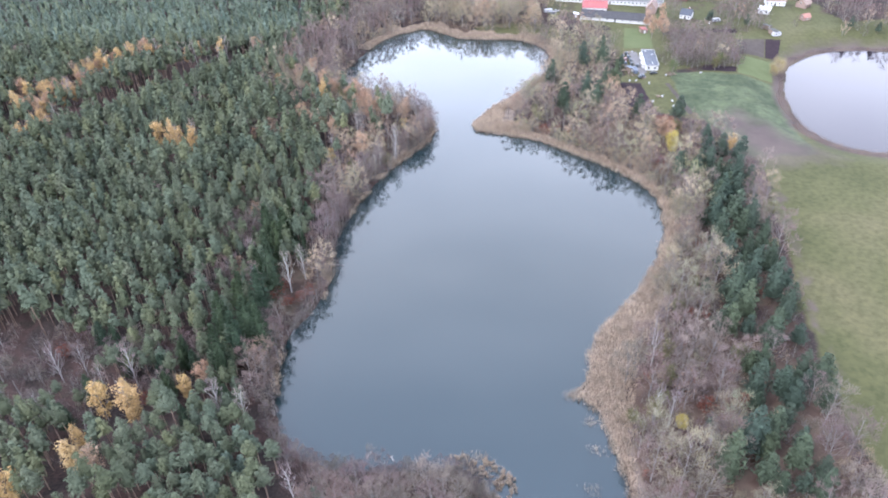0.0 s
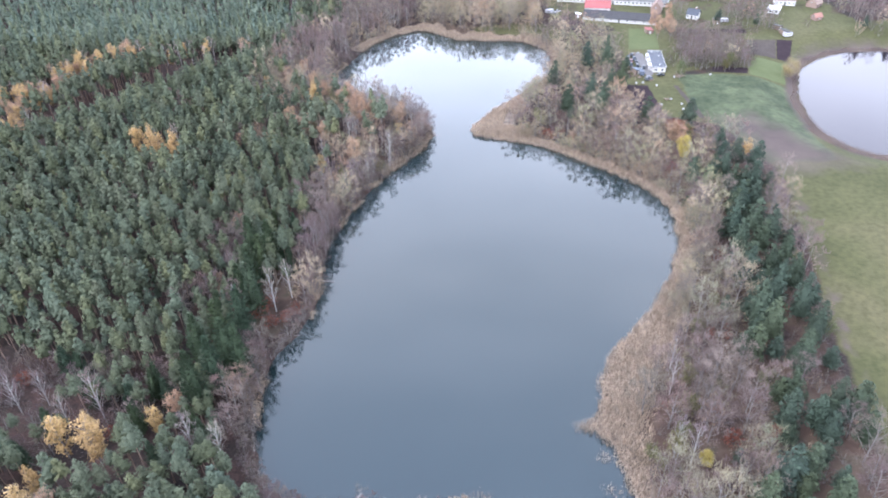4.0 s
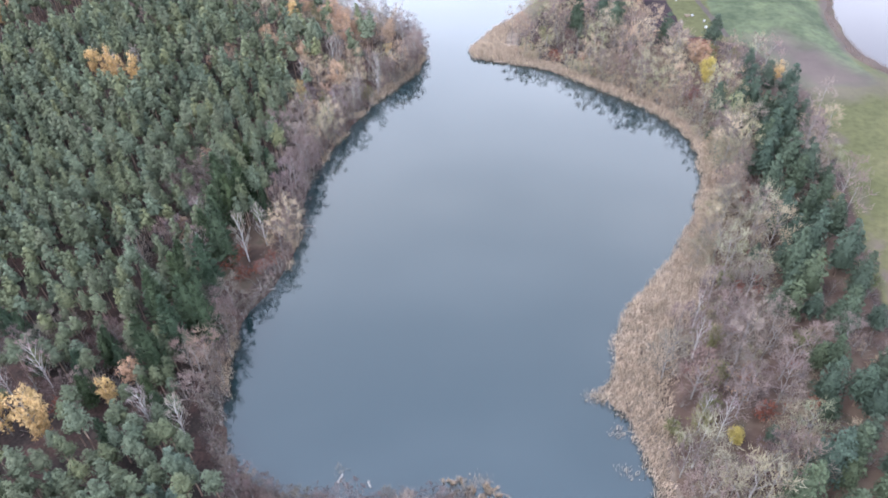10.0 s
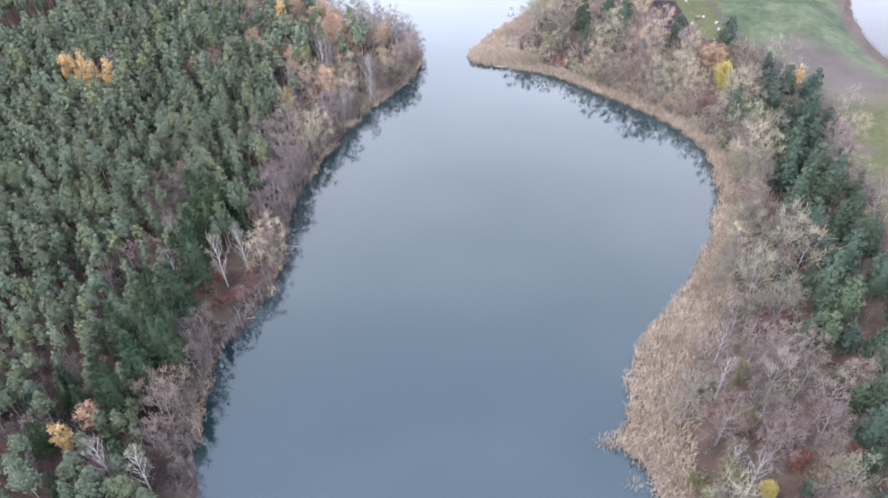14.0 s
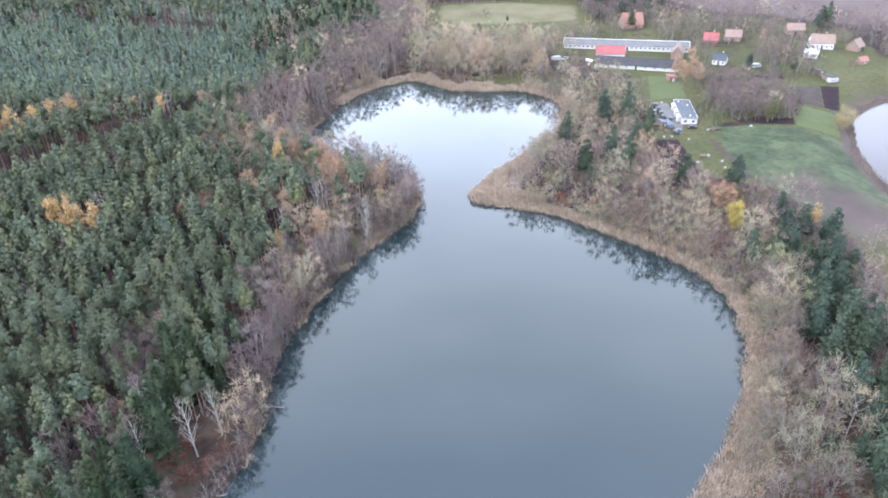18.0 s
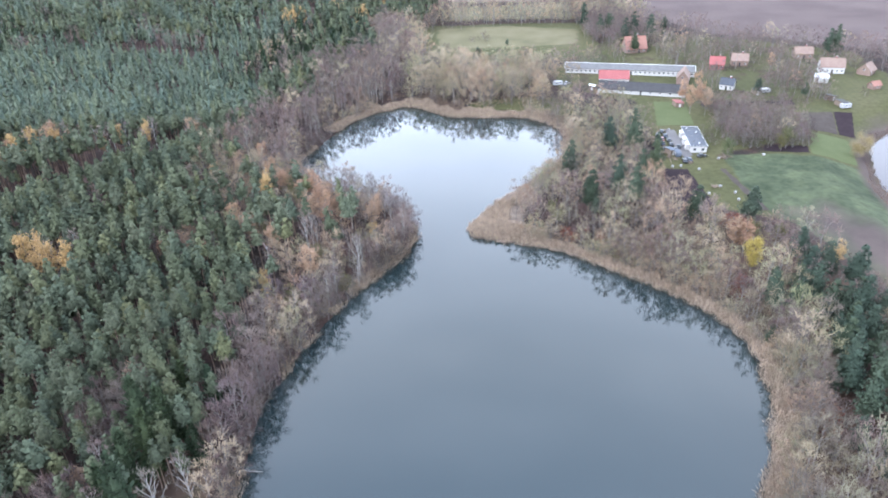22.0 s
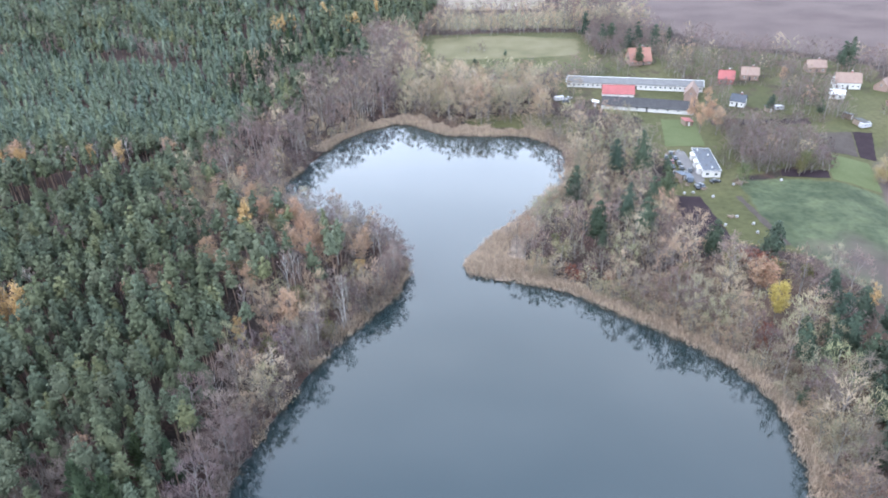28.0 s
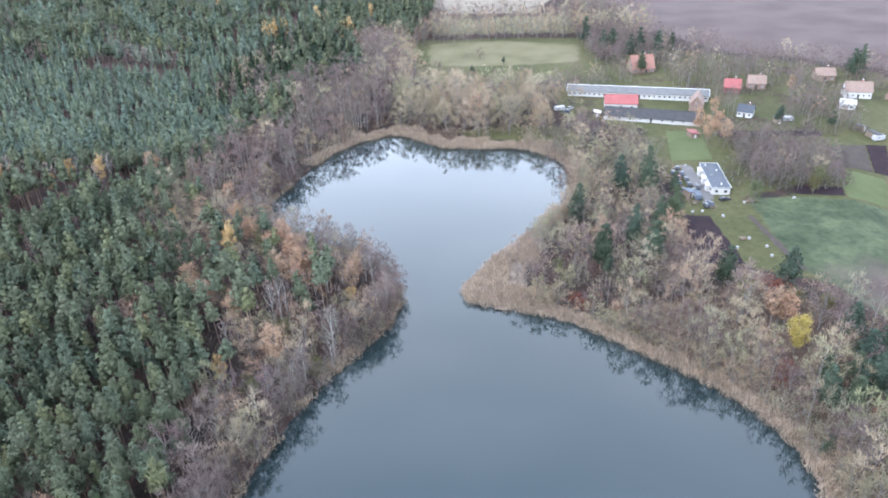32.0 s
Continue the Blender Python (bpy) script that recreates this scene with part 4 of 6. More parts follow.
EAST_BELT = [(46, 95), (105, 80), (108, 127), (114, 169), (125, 212), (135, 255), (137, 284), (128, 302), (107, 314), (92, 328), (93, 362), (103, 410), (108, 445), (72, 455), (66, 420), (60, 375), (20, 320), (20, 312),
             (62, 288), (90, 250), (88, 225), (66, 184), (46, 157), (40, 140)]
RIDE = [(-191, 295), (-170, 322), (-139, 359), (-99, 405), (-110, 419), (-153, 375), (-183, 338), (-204, 308)]
SPIT = [(10, 305), (34, 304), (40, 326), (50, 343), (44, 356), (20, 332)]
CLEARING_NORTH = [(-214, 584), (-175, 562), (-135, 549), (-122, 558), (-160, 582), (-204, 606)]


def scatter(x0, x1, y0, y1, step, jitter=0.42):
    xs, ys = np.arange(x0, x1, step), np.arange(y0, y1, step)
    X, Y = np.meshgrid(xs, ys)
    X = X + (np.arange(len(ys)) % 2)[:, None] * step / 2
    X = X.ravel() + rng.uniform(-jitter, jitter, X.size) * step
    Y = Y.ravel() + rng.uniform(-jitter, jitter, Y.size) * step
    return X, Y


def patchy(x, y, scale, seed):
    return np.array([noise.noise((a * scale + seed, b * scale, seed)) for a, b in zip(x, y)])


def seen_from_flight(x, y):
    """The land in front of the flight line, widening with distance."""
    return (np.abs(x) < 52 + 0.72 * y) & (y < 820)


# pine plantation in the west
X, Y = scatter(-560, 30, 96, 860, 3.5, 0.48)
d = off_shore(X, Y, LAKE_LINE)
far_thin = np.where(Y > 470, rng.uniform(0, 1, X.size) < np.where(Y > 600, 0.36, 0.55), True)
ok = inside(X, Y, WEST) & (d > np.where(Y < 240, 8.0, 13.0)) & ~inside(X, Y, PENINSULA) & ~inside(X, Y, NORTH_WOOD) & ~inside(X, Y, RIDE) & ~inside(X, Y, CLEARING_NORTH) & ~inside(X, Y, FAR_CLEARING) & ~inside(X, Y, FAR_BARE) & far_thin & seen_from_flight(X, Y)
X, Y, d = X[ok], Y[ok], d[ok]
gap = patchy(X, Y, 0.035, 3.1)
mixed, dark = inside(X, Y, MIXED), inside(X, Y, DARK_STAND)
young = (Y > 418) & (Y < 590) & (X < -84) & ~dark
for x, y, g, mx, dk, yg, dd in zip(X, Y, gap, mixed, dark, young, d):
    u = rng.uniform()
    if mx:
        open_land = inside(x, y, CLEARING)
        if u < 0.11:
            plant("bare", x, y, 0.75)
        elif u < 0.17:
            plant("birch", x, y, 0.8)
        elif u < (0.34 if not open_land else 0.62):
            plant("shrub" if u > 0.3 else "bare", x, y, 1.2 if u > 0.3 else 0.5)
        elif u < 0.76 and (not open_land or u > 0.72):
            plant("pine", x, y, 1.1, 0.75)
        elif u < 0.85 and not open_land:
            plant("spruce", x, y, 0.75)
        elif not open_land:
            plant("shrub", x, y, 1.3)
        continue
    if y < 136 and u < 0.2:
        continue
    if dk:
        if u < 0.75:
            # pine and ash among the spruce, their paler colours standing for haze
            plant("spruce" if u < 0.25 else ("pine" if u < 0.58 else "tan"), x, y, 0.9)
        continue
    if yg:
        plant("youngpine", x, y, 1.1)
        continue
    if 136 < y < 190 and u < 0.2:
        continue
    if g > 0.46 and u < 0.6:
        plant("bare" if u < 0.5 else "rust", x, y, 0.85)
    elif y > 500 and g < -0.28:
        plant("spruce" if u < 0.6 else "bare", x, y, 0.9)
    elif dd < 20 and y < 230 and u < 0.2:
        plant("spruce", x, y, 0.85)
    # far pines use the brightened young needles to paint in haze
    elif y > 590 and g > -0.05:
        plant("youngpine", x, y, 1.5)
    else:
        plant("pine", x, y, (1.35 if y > 600 else 1.12 if y > 470 else 1.15 if y < 136 else 1.07) * rng.uniform(0.78, 1.22), 1.0 - 0.12 * max(0, min(1, (y - 300) / 200)))

# bare woods on the banks, the peninsula and the north end
X, Y = scatter(-120, 140, 92, 660, 5.6, 0.36)
d = off_shore(X, Y, LAKE_LINE)
west = inside(X, Y, WEST)
east = inside(X, Y, EAST_BELT)
pen, north = inside(X, Y, PENINSULA), inside(X, Y, NORTH_WOOD)
mix = patchy(X, Y, 0.03, 8.4)
mix2 = patchy(X, Y, 0.06, 5.5)
reed_w = np.where((X > 20) & (Y < 230), np.interp(Y, REED_Y, REED_W) - 0.5, np.where((X > 10) & (Y < 340), 3.4, 3))
for x, y, dd, w, e, pn, no, m1, m2, rw in zip(X, Y, d, west, east, pen, north, mix, mix2, reed_w):
    u = rng.uniform()
    if pn and dd > 0.2:
        if dd > 33 and m2 > 0.0 and u < 0.6:
            plant("pine", x, y, 1.25, 0.85)
        elif dd > 13 and u < 0.2:
            plant("pine", x, y, 1.25, 0.9)
        elif dd > 11 and u < 0.3:
            plant("rust" if u < 0.27 else "yellow", x, y, 1.12 if u < 0.27 else 0.8)
        elif dd > 11 and u < 0.34:
            plant("olive", x, y, 1.1)
        elif u < 0.38:
            plant("birch", x, y, 0.85)
        elif u < 0.64 and dd > 10:
            plant("tan", x, y, 0.9)
        elif u < 0.93:
            plant("bare" if u < 0.78 else "tan", x, y, 0.9 if dd > 6 else 0.78)
    elif no and dd > (5 if x < -25 else 8.5 + 5 * m1):
        if x > 64 and 440 < y < 480:
            if u < 0.4:
                plant("shrub", x, y, 1.1)
            continue
        if x > 2 and 526 < y < 630:
            if y < 566 and u < 0.75:
                plant("shrub" if u < 0.35 else ("tan" if u < 0.6 else "bare"), x, y, 1.1 if u < 0.35 else 0.5)
            continue
        if x > 2 and y > 500:
            plant("tan" if u < 0.6 else "bare", x, y, 0.72)
            continue
        if u < (0.93 if dd > 22 else 0.6):
            plant(("bare" if (x < -12 and u < 0.6) or m2 > 0.3 else "tan") if u < 0.84 else "birch", x, y, rng.uniform(0.95, 1.35))
    elif w and -0.8 < dd < (8.5 if y < 240 else 14):
        if u < 0.82:
            plant("bare" if u < (0.72 if y < 250 else 0.42) else ("tan" if u < 0.78 else "birch"), x, y, rng.uniform(0.85, 1.15))
        elif u < 0.98:
            plant("shrub", x, y, 1.2)
    elif e and y > 300 and ((off_shore(x, y, SPIT) < 0 and dd < 9) or (x > 92 and 322 < y < 362)):
        continue
    elif e and x > 84 and 300 < y < 326:
        if u < 0.7:
            plant("tanshrub" if u < 0.4 else "shrub", x, y, 1.3)
    elif e and y > 330 and dd > rw:
        if u < 0.86:
            plant("olive_ash" if u < 0.42 else ("tan" if u < 0.68 else "bare"), x, y, 0.9 if y < 410 else 0.8)
        else:
            plant("tanshrub", x, y, 1.2)
    elif e and dd > rw:
        strip = abs(x - np.interp(y, [100, 135, 160, 190, 215, 245, 262, 300], [82, 98, 102, 105, 110, 115, 118, 128]))
        if strip < 10.5 + 6 * m2 and y < 268:
            if u < 0.85:
                plant("darkpine" if u < 0.6 else ("bare" if u < 0.7 else ("olive_ash" if u < 0.72 else "shrub")), x, y, 0.95)
        elif u < 0.07:
            plant("olive", x, y, 0.75)
        elif u < 0.085:
            plant("darkpine", x, y, 0.7)
        elif u < 0.66 and y < 215:
            plant("bare" if u < 0.5 else ("olive_ash" if u < 0.62 else "bareleaf"), x, y, rng.uniform(0.75, 1.2))
        elif u < 0.66:
            plant("bare" if u < 0.26 else ("olive_ash" if u < 0.38 else ("tan" if u < 0.54 else "bareleaf")), x, y, rng.uniform(0.75, 1.2))
        elif u < 0.97:
            plant("tanshrub" if u < 0.78 else "shrub", x, y, 1.0)

# undergrowth between the bare trees
X, Y = scatter(40, 140, 96, 330, 3.3)
d = off_shore(X, Y, LAKE_LINE)
ok = inside(X, Y, EAST_BELT) & (d > np.where(Y < 225, np.interp(Y, REED_Y, REED_W), 4)) & ~((X > 88) & (Y > 322))
for x, y in zip(X[ok], Y[ok]):
    u = rng.uniform()
    if u < 0.42:
        plant("redbush" if u < 0.035 else ("tanshrub" if u < 0.15 else "shrub"), x, y, rng.uniform(0.6, 1.1))
X, Y = scatter(-100, 90, 255, 500, 4.2)
d = off_shore(X, Y, LAKE_LINE)
ok = (inside(X, Y, PENINSULA) & (d > 1)) | (inside(X, Y, NORTH_WOOD) & (d > 9) & (d < 45))
for x, y in zip(X[ok], Y[ok]):
    u = rng.uniform()
    if u < 0.6:
        plant("shrub" if u < 0.4 else "tanshrub", x, y, rng.uniform(0.6, 1.1))

# brush hanging over the western bank
line = LAKE_LINE
ahead = np.roll(line, -1, 0) - line
for (x, y), (dx, dy) in zip(line, ahead):
    side = (x < -2 and y < 420) or (y < 130 and x < 18)
    if side or (x > 40 and y > 185) or (x > 18 and y > 300) or y > 436:
        ln = math.hypot(dx, dy) + 1e-9
        for k in range(int(ln / 1.7) + 1):
            t, o = (k + rng.uniform()) * 1.7 / ln, (rng.uniform(-0.6, 3.4) if side else rng.uniform(3.2, 6.5))
            bx_, by_ = x + dx * t + dy / ln * -o, y + dy * t + dx / ln * o
            if inside(np.array(bx_), np.array(by_), SPIT) or (y > 436 and x > -25):
                continue
            if side and rng.uniform() < 0.4:
                plant("bare", bx_, by_, rng.uniform(0.36, 0.52))
                continue
            plant("shrub" if side else "tanshrub", bx_, by_, rng.uniform(0.8, 1.4))

# a close row of trees behind both banks
gap_left = 0.0
for (x, y), (dx, dy) in zip(line, ahead):
    ln = math.hypot(dx, dy) + 1e-9
    gap_left -= ln
    west_side = x < -2 and 150 < y < 420
    if gap_left < 0 and (west_side or (x > 50 and 190 < y < 300)):
        gap_left = rng.uniform(2.4, 3.8)
        o = rng.uniform(2.0, 4.0) if west_side else rng.uniform(5.5, 8.0)
        plant("bare" if rng.uniform() < 0.7 else "tan", x - dy / ln * o, y + dx / ln * o, rng.uniform(0.8, 1.05))

# pale dead brush along the western bank
for k in range(34):
    y = 136 + 1.45 * k
    x = float(np.interp(y, [136, 150, 165, 180, 190], [-50.5, -53.5, -53.5, -48.0, -44.5]))
    plant("birch", x + rng.normal(0, 0.6), y, rng.uniform(0.22, 0.36), 0.8)

# the south bank
X, Y = scatter(-60, 20, 94, 122, 3.6)
d = off_shore(X, Y, LAKE_LINE)
for x, y, dd in zip(X, Y, d):
    if 0.5 < dd < 16 and rng.uniform() < 0.85:
        plant("bare", x, y, 0.42 if dd < 5 else (0.6 if dd < 9 else 0.95))

# village trees and the woods behind
X, Y = scatter(60, 330, 380, 640, 5.2)
ok = ~inside(X, Y, FAR_FIELD) & ~inside(X, Y, NORTH_MEADOW) & ~inside(X, Y, EAST_BELT) & ~inside(X, Y, NORTH_WOOD) & (off_shore(X, Y, POND_LINE) > 14)
BUILT = [(75, 452), (150, 440), (160, 500), (80, 512)]
ok &= ~inside(X, Y, BUILT) & ~inside(X, Y, [(104, 368), (138, 368), (140, 446), (106, 446)]) & ~inside(X, Y, [(165, 375), (215, 375), (260, 440), (175, 425)])
ok &= ~((X < 112) & (Y > 526) & (Y < 626))
ok &= ~((X < 92) & (Y > 440) & (Y < 480))
for hx, hy in ((133, 540), (171, 497), (186, 502), (229, 480), (163, 459), (246, 474), (228, 512), (216, 464), (207, 424), (236, 448), (144, 474)):
    ok &= ~((np.abs(X - hx) < 9) & (Y > hy - 38) & (Y < hy + 6))
for x, y in zip(X[ok], Y[ok]):
    u = rng.uniform()
    if u < (0.5 if y > 520 else 0.42):
        plant("bare" if u < 0.38 else "tan", x, y, rng.uniform(0.55, 0.95))
    elif 0.6 < u < 0.61:
        plant("darkpine", x, y, 0.75)
    elif u > 0.6:
        plant("shrub", x, y)
for x in np.arange(15, 165, 5.0):
    for y in (628, 640, 652, 664):
        plant("tan" if y < 650 else "bare", x + rng.normal(0, 2), y + rng.normal(0, 3), 1.0, 1.3)

# far mauve woods, planted mostly as paler ash to paint in haze
X, Y = scatter(-60, 20, 555, 745, 5.6)
ok = inside(X, Y, FAR_BARE)
for x, y in zip(X[ok], Y[ok]):
    plant("tan" if rng.uniform() < 0.65 else "bare", x, y, rng.uniform(0.8, 1.1))
# scrub and thin woods between the meadow, the sand pit and the field
X, Y = scatter(-14, 190, 640, 770, 6.5)
ok = ~inside(X, Y, FAR_FIELD) & ((X < 22) | (Y < 700) | (X > 122)) & ~((X > 25) & (X < 112) & (Y > 668))
for x, y in zip(X[ok], Y[ok]):
    u = rng.uniform()
    if x < 22 or x > 112:
        plant("bare" if u < 0.6 else "tan", x, y, 0.8)
    elif u < 0.5:
        plant("tanshrub", x, y, 0.9)
X, Y = scatter(112, 152, 560, 645, 5.0)
for x, y in zip(X, Y):
    if not inside(x, y, FAR_FIELD):
        plant("bare", x, y, 0.8)
X, Y = scatter(120, 180, 375, 445, 4.6)
ok = inside(X, Y, VILLAGE_WOOD)
for x, y in zip(X[ok], Y[ok]):
    plant("bare" if rng.uniform() < 0.85 else "olive_ash", x, y, rng.uniform(0.6, 0.85), 0.85)
    plant("shrub", x + 2, y - 2, 1.2)

TUFT_BANK = [(0, 120.5), (4, 120.8), (9, 121), (13, 117.5), (17, 113), (17.5, 109), (15, 107), (11, 107), (10, 111), (7, 114.5), (2, 117)]
CORNER_PINES = [(-61, 128), (-54, 127), (-47, 121), (-45, 114), (-46, 100), (-50, 92), (-76, 92), (-76, 124)]
BARE_CORNER = [(-46, 116), (-41, 112), (-38, 100), (-44, 92), (-48, 92)]
BIRCH_ROW = [(-33.9, 475.9), (-29.5, 469.7), (-28.4, 468.4), (-27.2, 469.8), (-25.7, 467.4), (-24.0, 468.7), (-23.1, 474.6), (-17.9, 471.0)]
GLADE = [(-67, 182), (-61, 173), (-51, 174), (-48, 182), (-46, 192), (-50, 200), (-58, 199), (-66, 195)]
PLANTS = PLANTS[:len(alone_xy)] + [q for q in PLANTS[len(alone_xy):] if not inside(q[1], q[2], GLADE) and not inside(q[1], q[2], TUFT_BANK)]
PLANTS = [q for q in PLANTS if not (inside(q[1], q[2], CORNER_PINES) or inside(q[1], q[2], BARE_CORNER)) or q[0] in ("birch", "yellow", "rust")]
corner_r = np.random.default_rng(53)
for gx_ in np.arange(-76, -44, 3.7):
    for gy_ in np.arange(92, 129, 3.9):
        x, y = gx_ + corner_r.uniform(-1.1, 1.1), gy_ + corner_r.uniform(-1.1, 1.1)
        if inside(x, y, CORNER_PINES) and corner_r.uniform() < 0.9:
            PLANTS.append(("youngpine" if corner_r.uniform() < 0.22 else "pine", x, y, corner_r.uniform(1.1, 1.4), corner_r.uniform(0, 6.283), corner_r.uniform(0.7, 0.85)))
PLANTS.append(("youngpine", -33, 104.5, 1.2, 0.4, 0.9))
# conifers that reach down to the bare woods at the head of the lake
HEAD_PINES = [(-90, 436), (-75, 442), (-55, 450), (-59, 499), (-49, 517), (-31, 524), (-31, 563), (-41, 618), (-25, 645), (0, 618), (12, 673),
              (17, 735), (-60, 740), (-75, 640), (-75, 560), (-90, 525), (-72, 500), (-72, 470), (-92, 455)]
PLANTS = [q for q in PLANTS if not inside(q[1], q[2], HEAD_PINES) or q[0] in ("pine", "darkpine", "spruce", "youngpine", "yellow", "rust")]
standing = np.array([(q[1], q[2]) for q in PLANTS if inside(q[1], q[2], HEAD_PINES)])
for gx_ in np.arange(-92, 18, 4.6):
    for gy_ in np.arange(434, 745, 5.0):
        x, y, u = gx_ + corner_r.uniform(-1.5, 1.5), gy_ + corner_r.uniform(-1.6, 1.6), corner_r.uniform()
        if inside(x, y, HEAD_PINES) and np.hypot(standing[:, 0] - x, standing[:, 1] - y).min() > 3.4 and u < 0.93:
            dark = 500 < y < 600 and u < 0.4
            PLANTS.append(("darkpine" if dark else "pine", x, y, corner_r.uniform(1.0, 1.35) * (0.95 if dark else 1.1), u * 6.7, corner_r.uniform(0.8, 1.0)))
FRINGE = [(-100, 500), (-60, 497), (-49, 515), (-30, 524), (-32, 545), (-60, 535), (-100, 530)]
PLANTS = [("bare", *q[1:5], 0.9) if q[0] in ("pine", "darkpine") and inside(q[1], q[2], FRINGE) and noise.noise((q[1] * 0.09, q[2] * 0.09, 8.1)) > -0.05 else q for q in PLANTS]
for x, y, size in [(35.1, 551.6, 0.45), (36.5, 548.0, 0.4), (56.0, 568.2, 0.48), (18.1, 626.6, 1.6), (20.8, 624.0, 1.4), (33.2, 580.8, 1.3), (41.1, 584.5, 1.5), (43.4, 581.3, 1.2)]:
    PLANTS.append(("darkpine" if size < 0.5 else "shrub", x, y, size, x, 0.9))
for x, y in BIRCH_ROW:
    PLANTS.append(("birch", x, y, corner_r.uniform(0.9, 1.1), x, 1.0))
# hedges and garden trees of the village
for x, y in ((127, 392), (128, 388), (127.5, 384), (128.5, 381)):
    plant("shrub", x, y, 1.1)
for row in ([(157, 494), (174, 491), (190, 487)],
            [(159, 448), (169, 438), (185, 432), (193, 428)],
            [(228, 548), (239, 537), (250, 525)]):
    for (x0, y0), (x1, y1) in zip(row, row[1:]):
        m = int(math.hypot(x1 - x0, y1 - y0) / 1.8) + 1
        for k in range(m):
            plant("shrub", x0 + (x1 - x0) * k / m + rng.normal(0, 0.5), y0 + (y1 - y0) * k / m + rng.normal(0, 0.5), rng.uniform(0.5, 0.9))
for x, y in [(156, 463), (193, 455), (184, 443), (202, 464), (189, 521), (211, 505), (192, 503), (152, 536), (148, 509), (201, 435), (203, 432)]:
    plant("bare", x, y, rng.uniform(0.75, 1.0))
    plant("shrub", x + 2.5, y - 2, 1.1)
    plant("bare", x - 4, y + 3, rng.uniform(0.55, 0.75))
for x, y in [(198, 487), (146, 457), (138, 433), (137, 419)]:
    plant("rust", x, y, rng.uniform(0.8, 1.0))

# leave room round the single trees
room = np.array([{"yellow": 24.0, "lemon": 40.0, "darkpine": 14.0}.get(q[0], 9.0) for q in PLANTS[:len(alone_xy)]])
golden = [(q[1], q[2]) for q in PLANTS[:len(alone_xy)] if q[0] in ("yellow", "lemon")]
PLANTS = PLANTS[:len(alone_xy)] + [q for q in PLANTS[len(alone_xy):] if q[0] in ("shrub", "tanshrub") or not any(abs(q[1] - x) < 4.5 and -10 < q[2] - y < 3 for x, y in golden)]
PLANTS = PLANTS[:len(alone_xy)] + [q for q in PLANTS[len(alone_xy):] if (((alone_xy - (q[1], q[2])) ** 2).sum(1) > room).all()]

# ---- plants: build ----
species("redbush", "dogwood_shrub",
        lambda r: leafy_tree(r, r.uniform(2.6, 4.0), r.uniform(1.8, 2.4), 320, 0.3, low=0.05),
        lambda r: leafy_tree(r, r.uniform(2.6, 4.0), r.uniform(1.8, 2.4), 120, 0.5, low=0.05),
        "grey_bark", ["rust_bush", "bare_twigs", "grey_bark"], "low red-brown shrub with withered leaves", "shrub", 3)
species("tanshrub", "willow_shrub",
        lambda r: bare_tree(r, r.uniform(3.5, 6), r.uniform(2.0, 2.9), 320, 0.05, low=0.06, kite=False),
        lambda r: bare_tree(r, r.uniform(3.5, 6), r.uniform(2.0, 2.9), 110, 0.13, low=0.06, limbs=5, sides=3, kite=False),
        "grey_bark", ["tan_twigs", "rust_leaves", "grey_bark"], "straw-brown willow shrub with bare twigs", "shrub", 5)
NEAREST = dict(goldwillow=1, youngpine=60, tanshrub=150, olive_ash=80, redbush=40, pine=280, bare=250, tan=250, bareleaf=120, darkpine=160, spruce=80, rust=80, yellow=70, lemon=5, olive=60, birch=90, shrub=120)
by_kind = {}
for row in PLANTS:
    by_kind.setdefault(row[0], []).append(row)


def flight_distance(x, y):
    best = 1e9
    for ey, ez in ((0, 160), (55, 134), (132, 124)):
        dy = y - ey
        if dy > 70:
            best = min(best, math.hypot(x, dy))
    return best


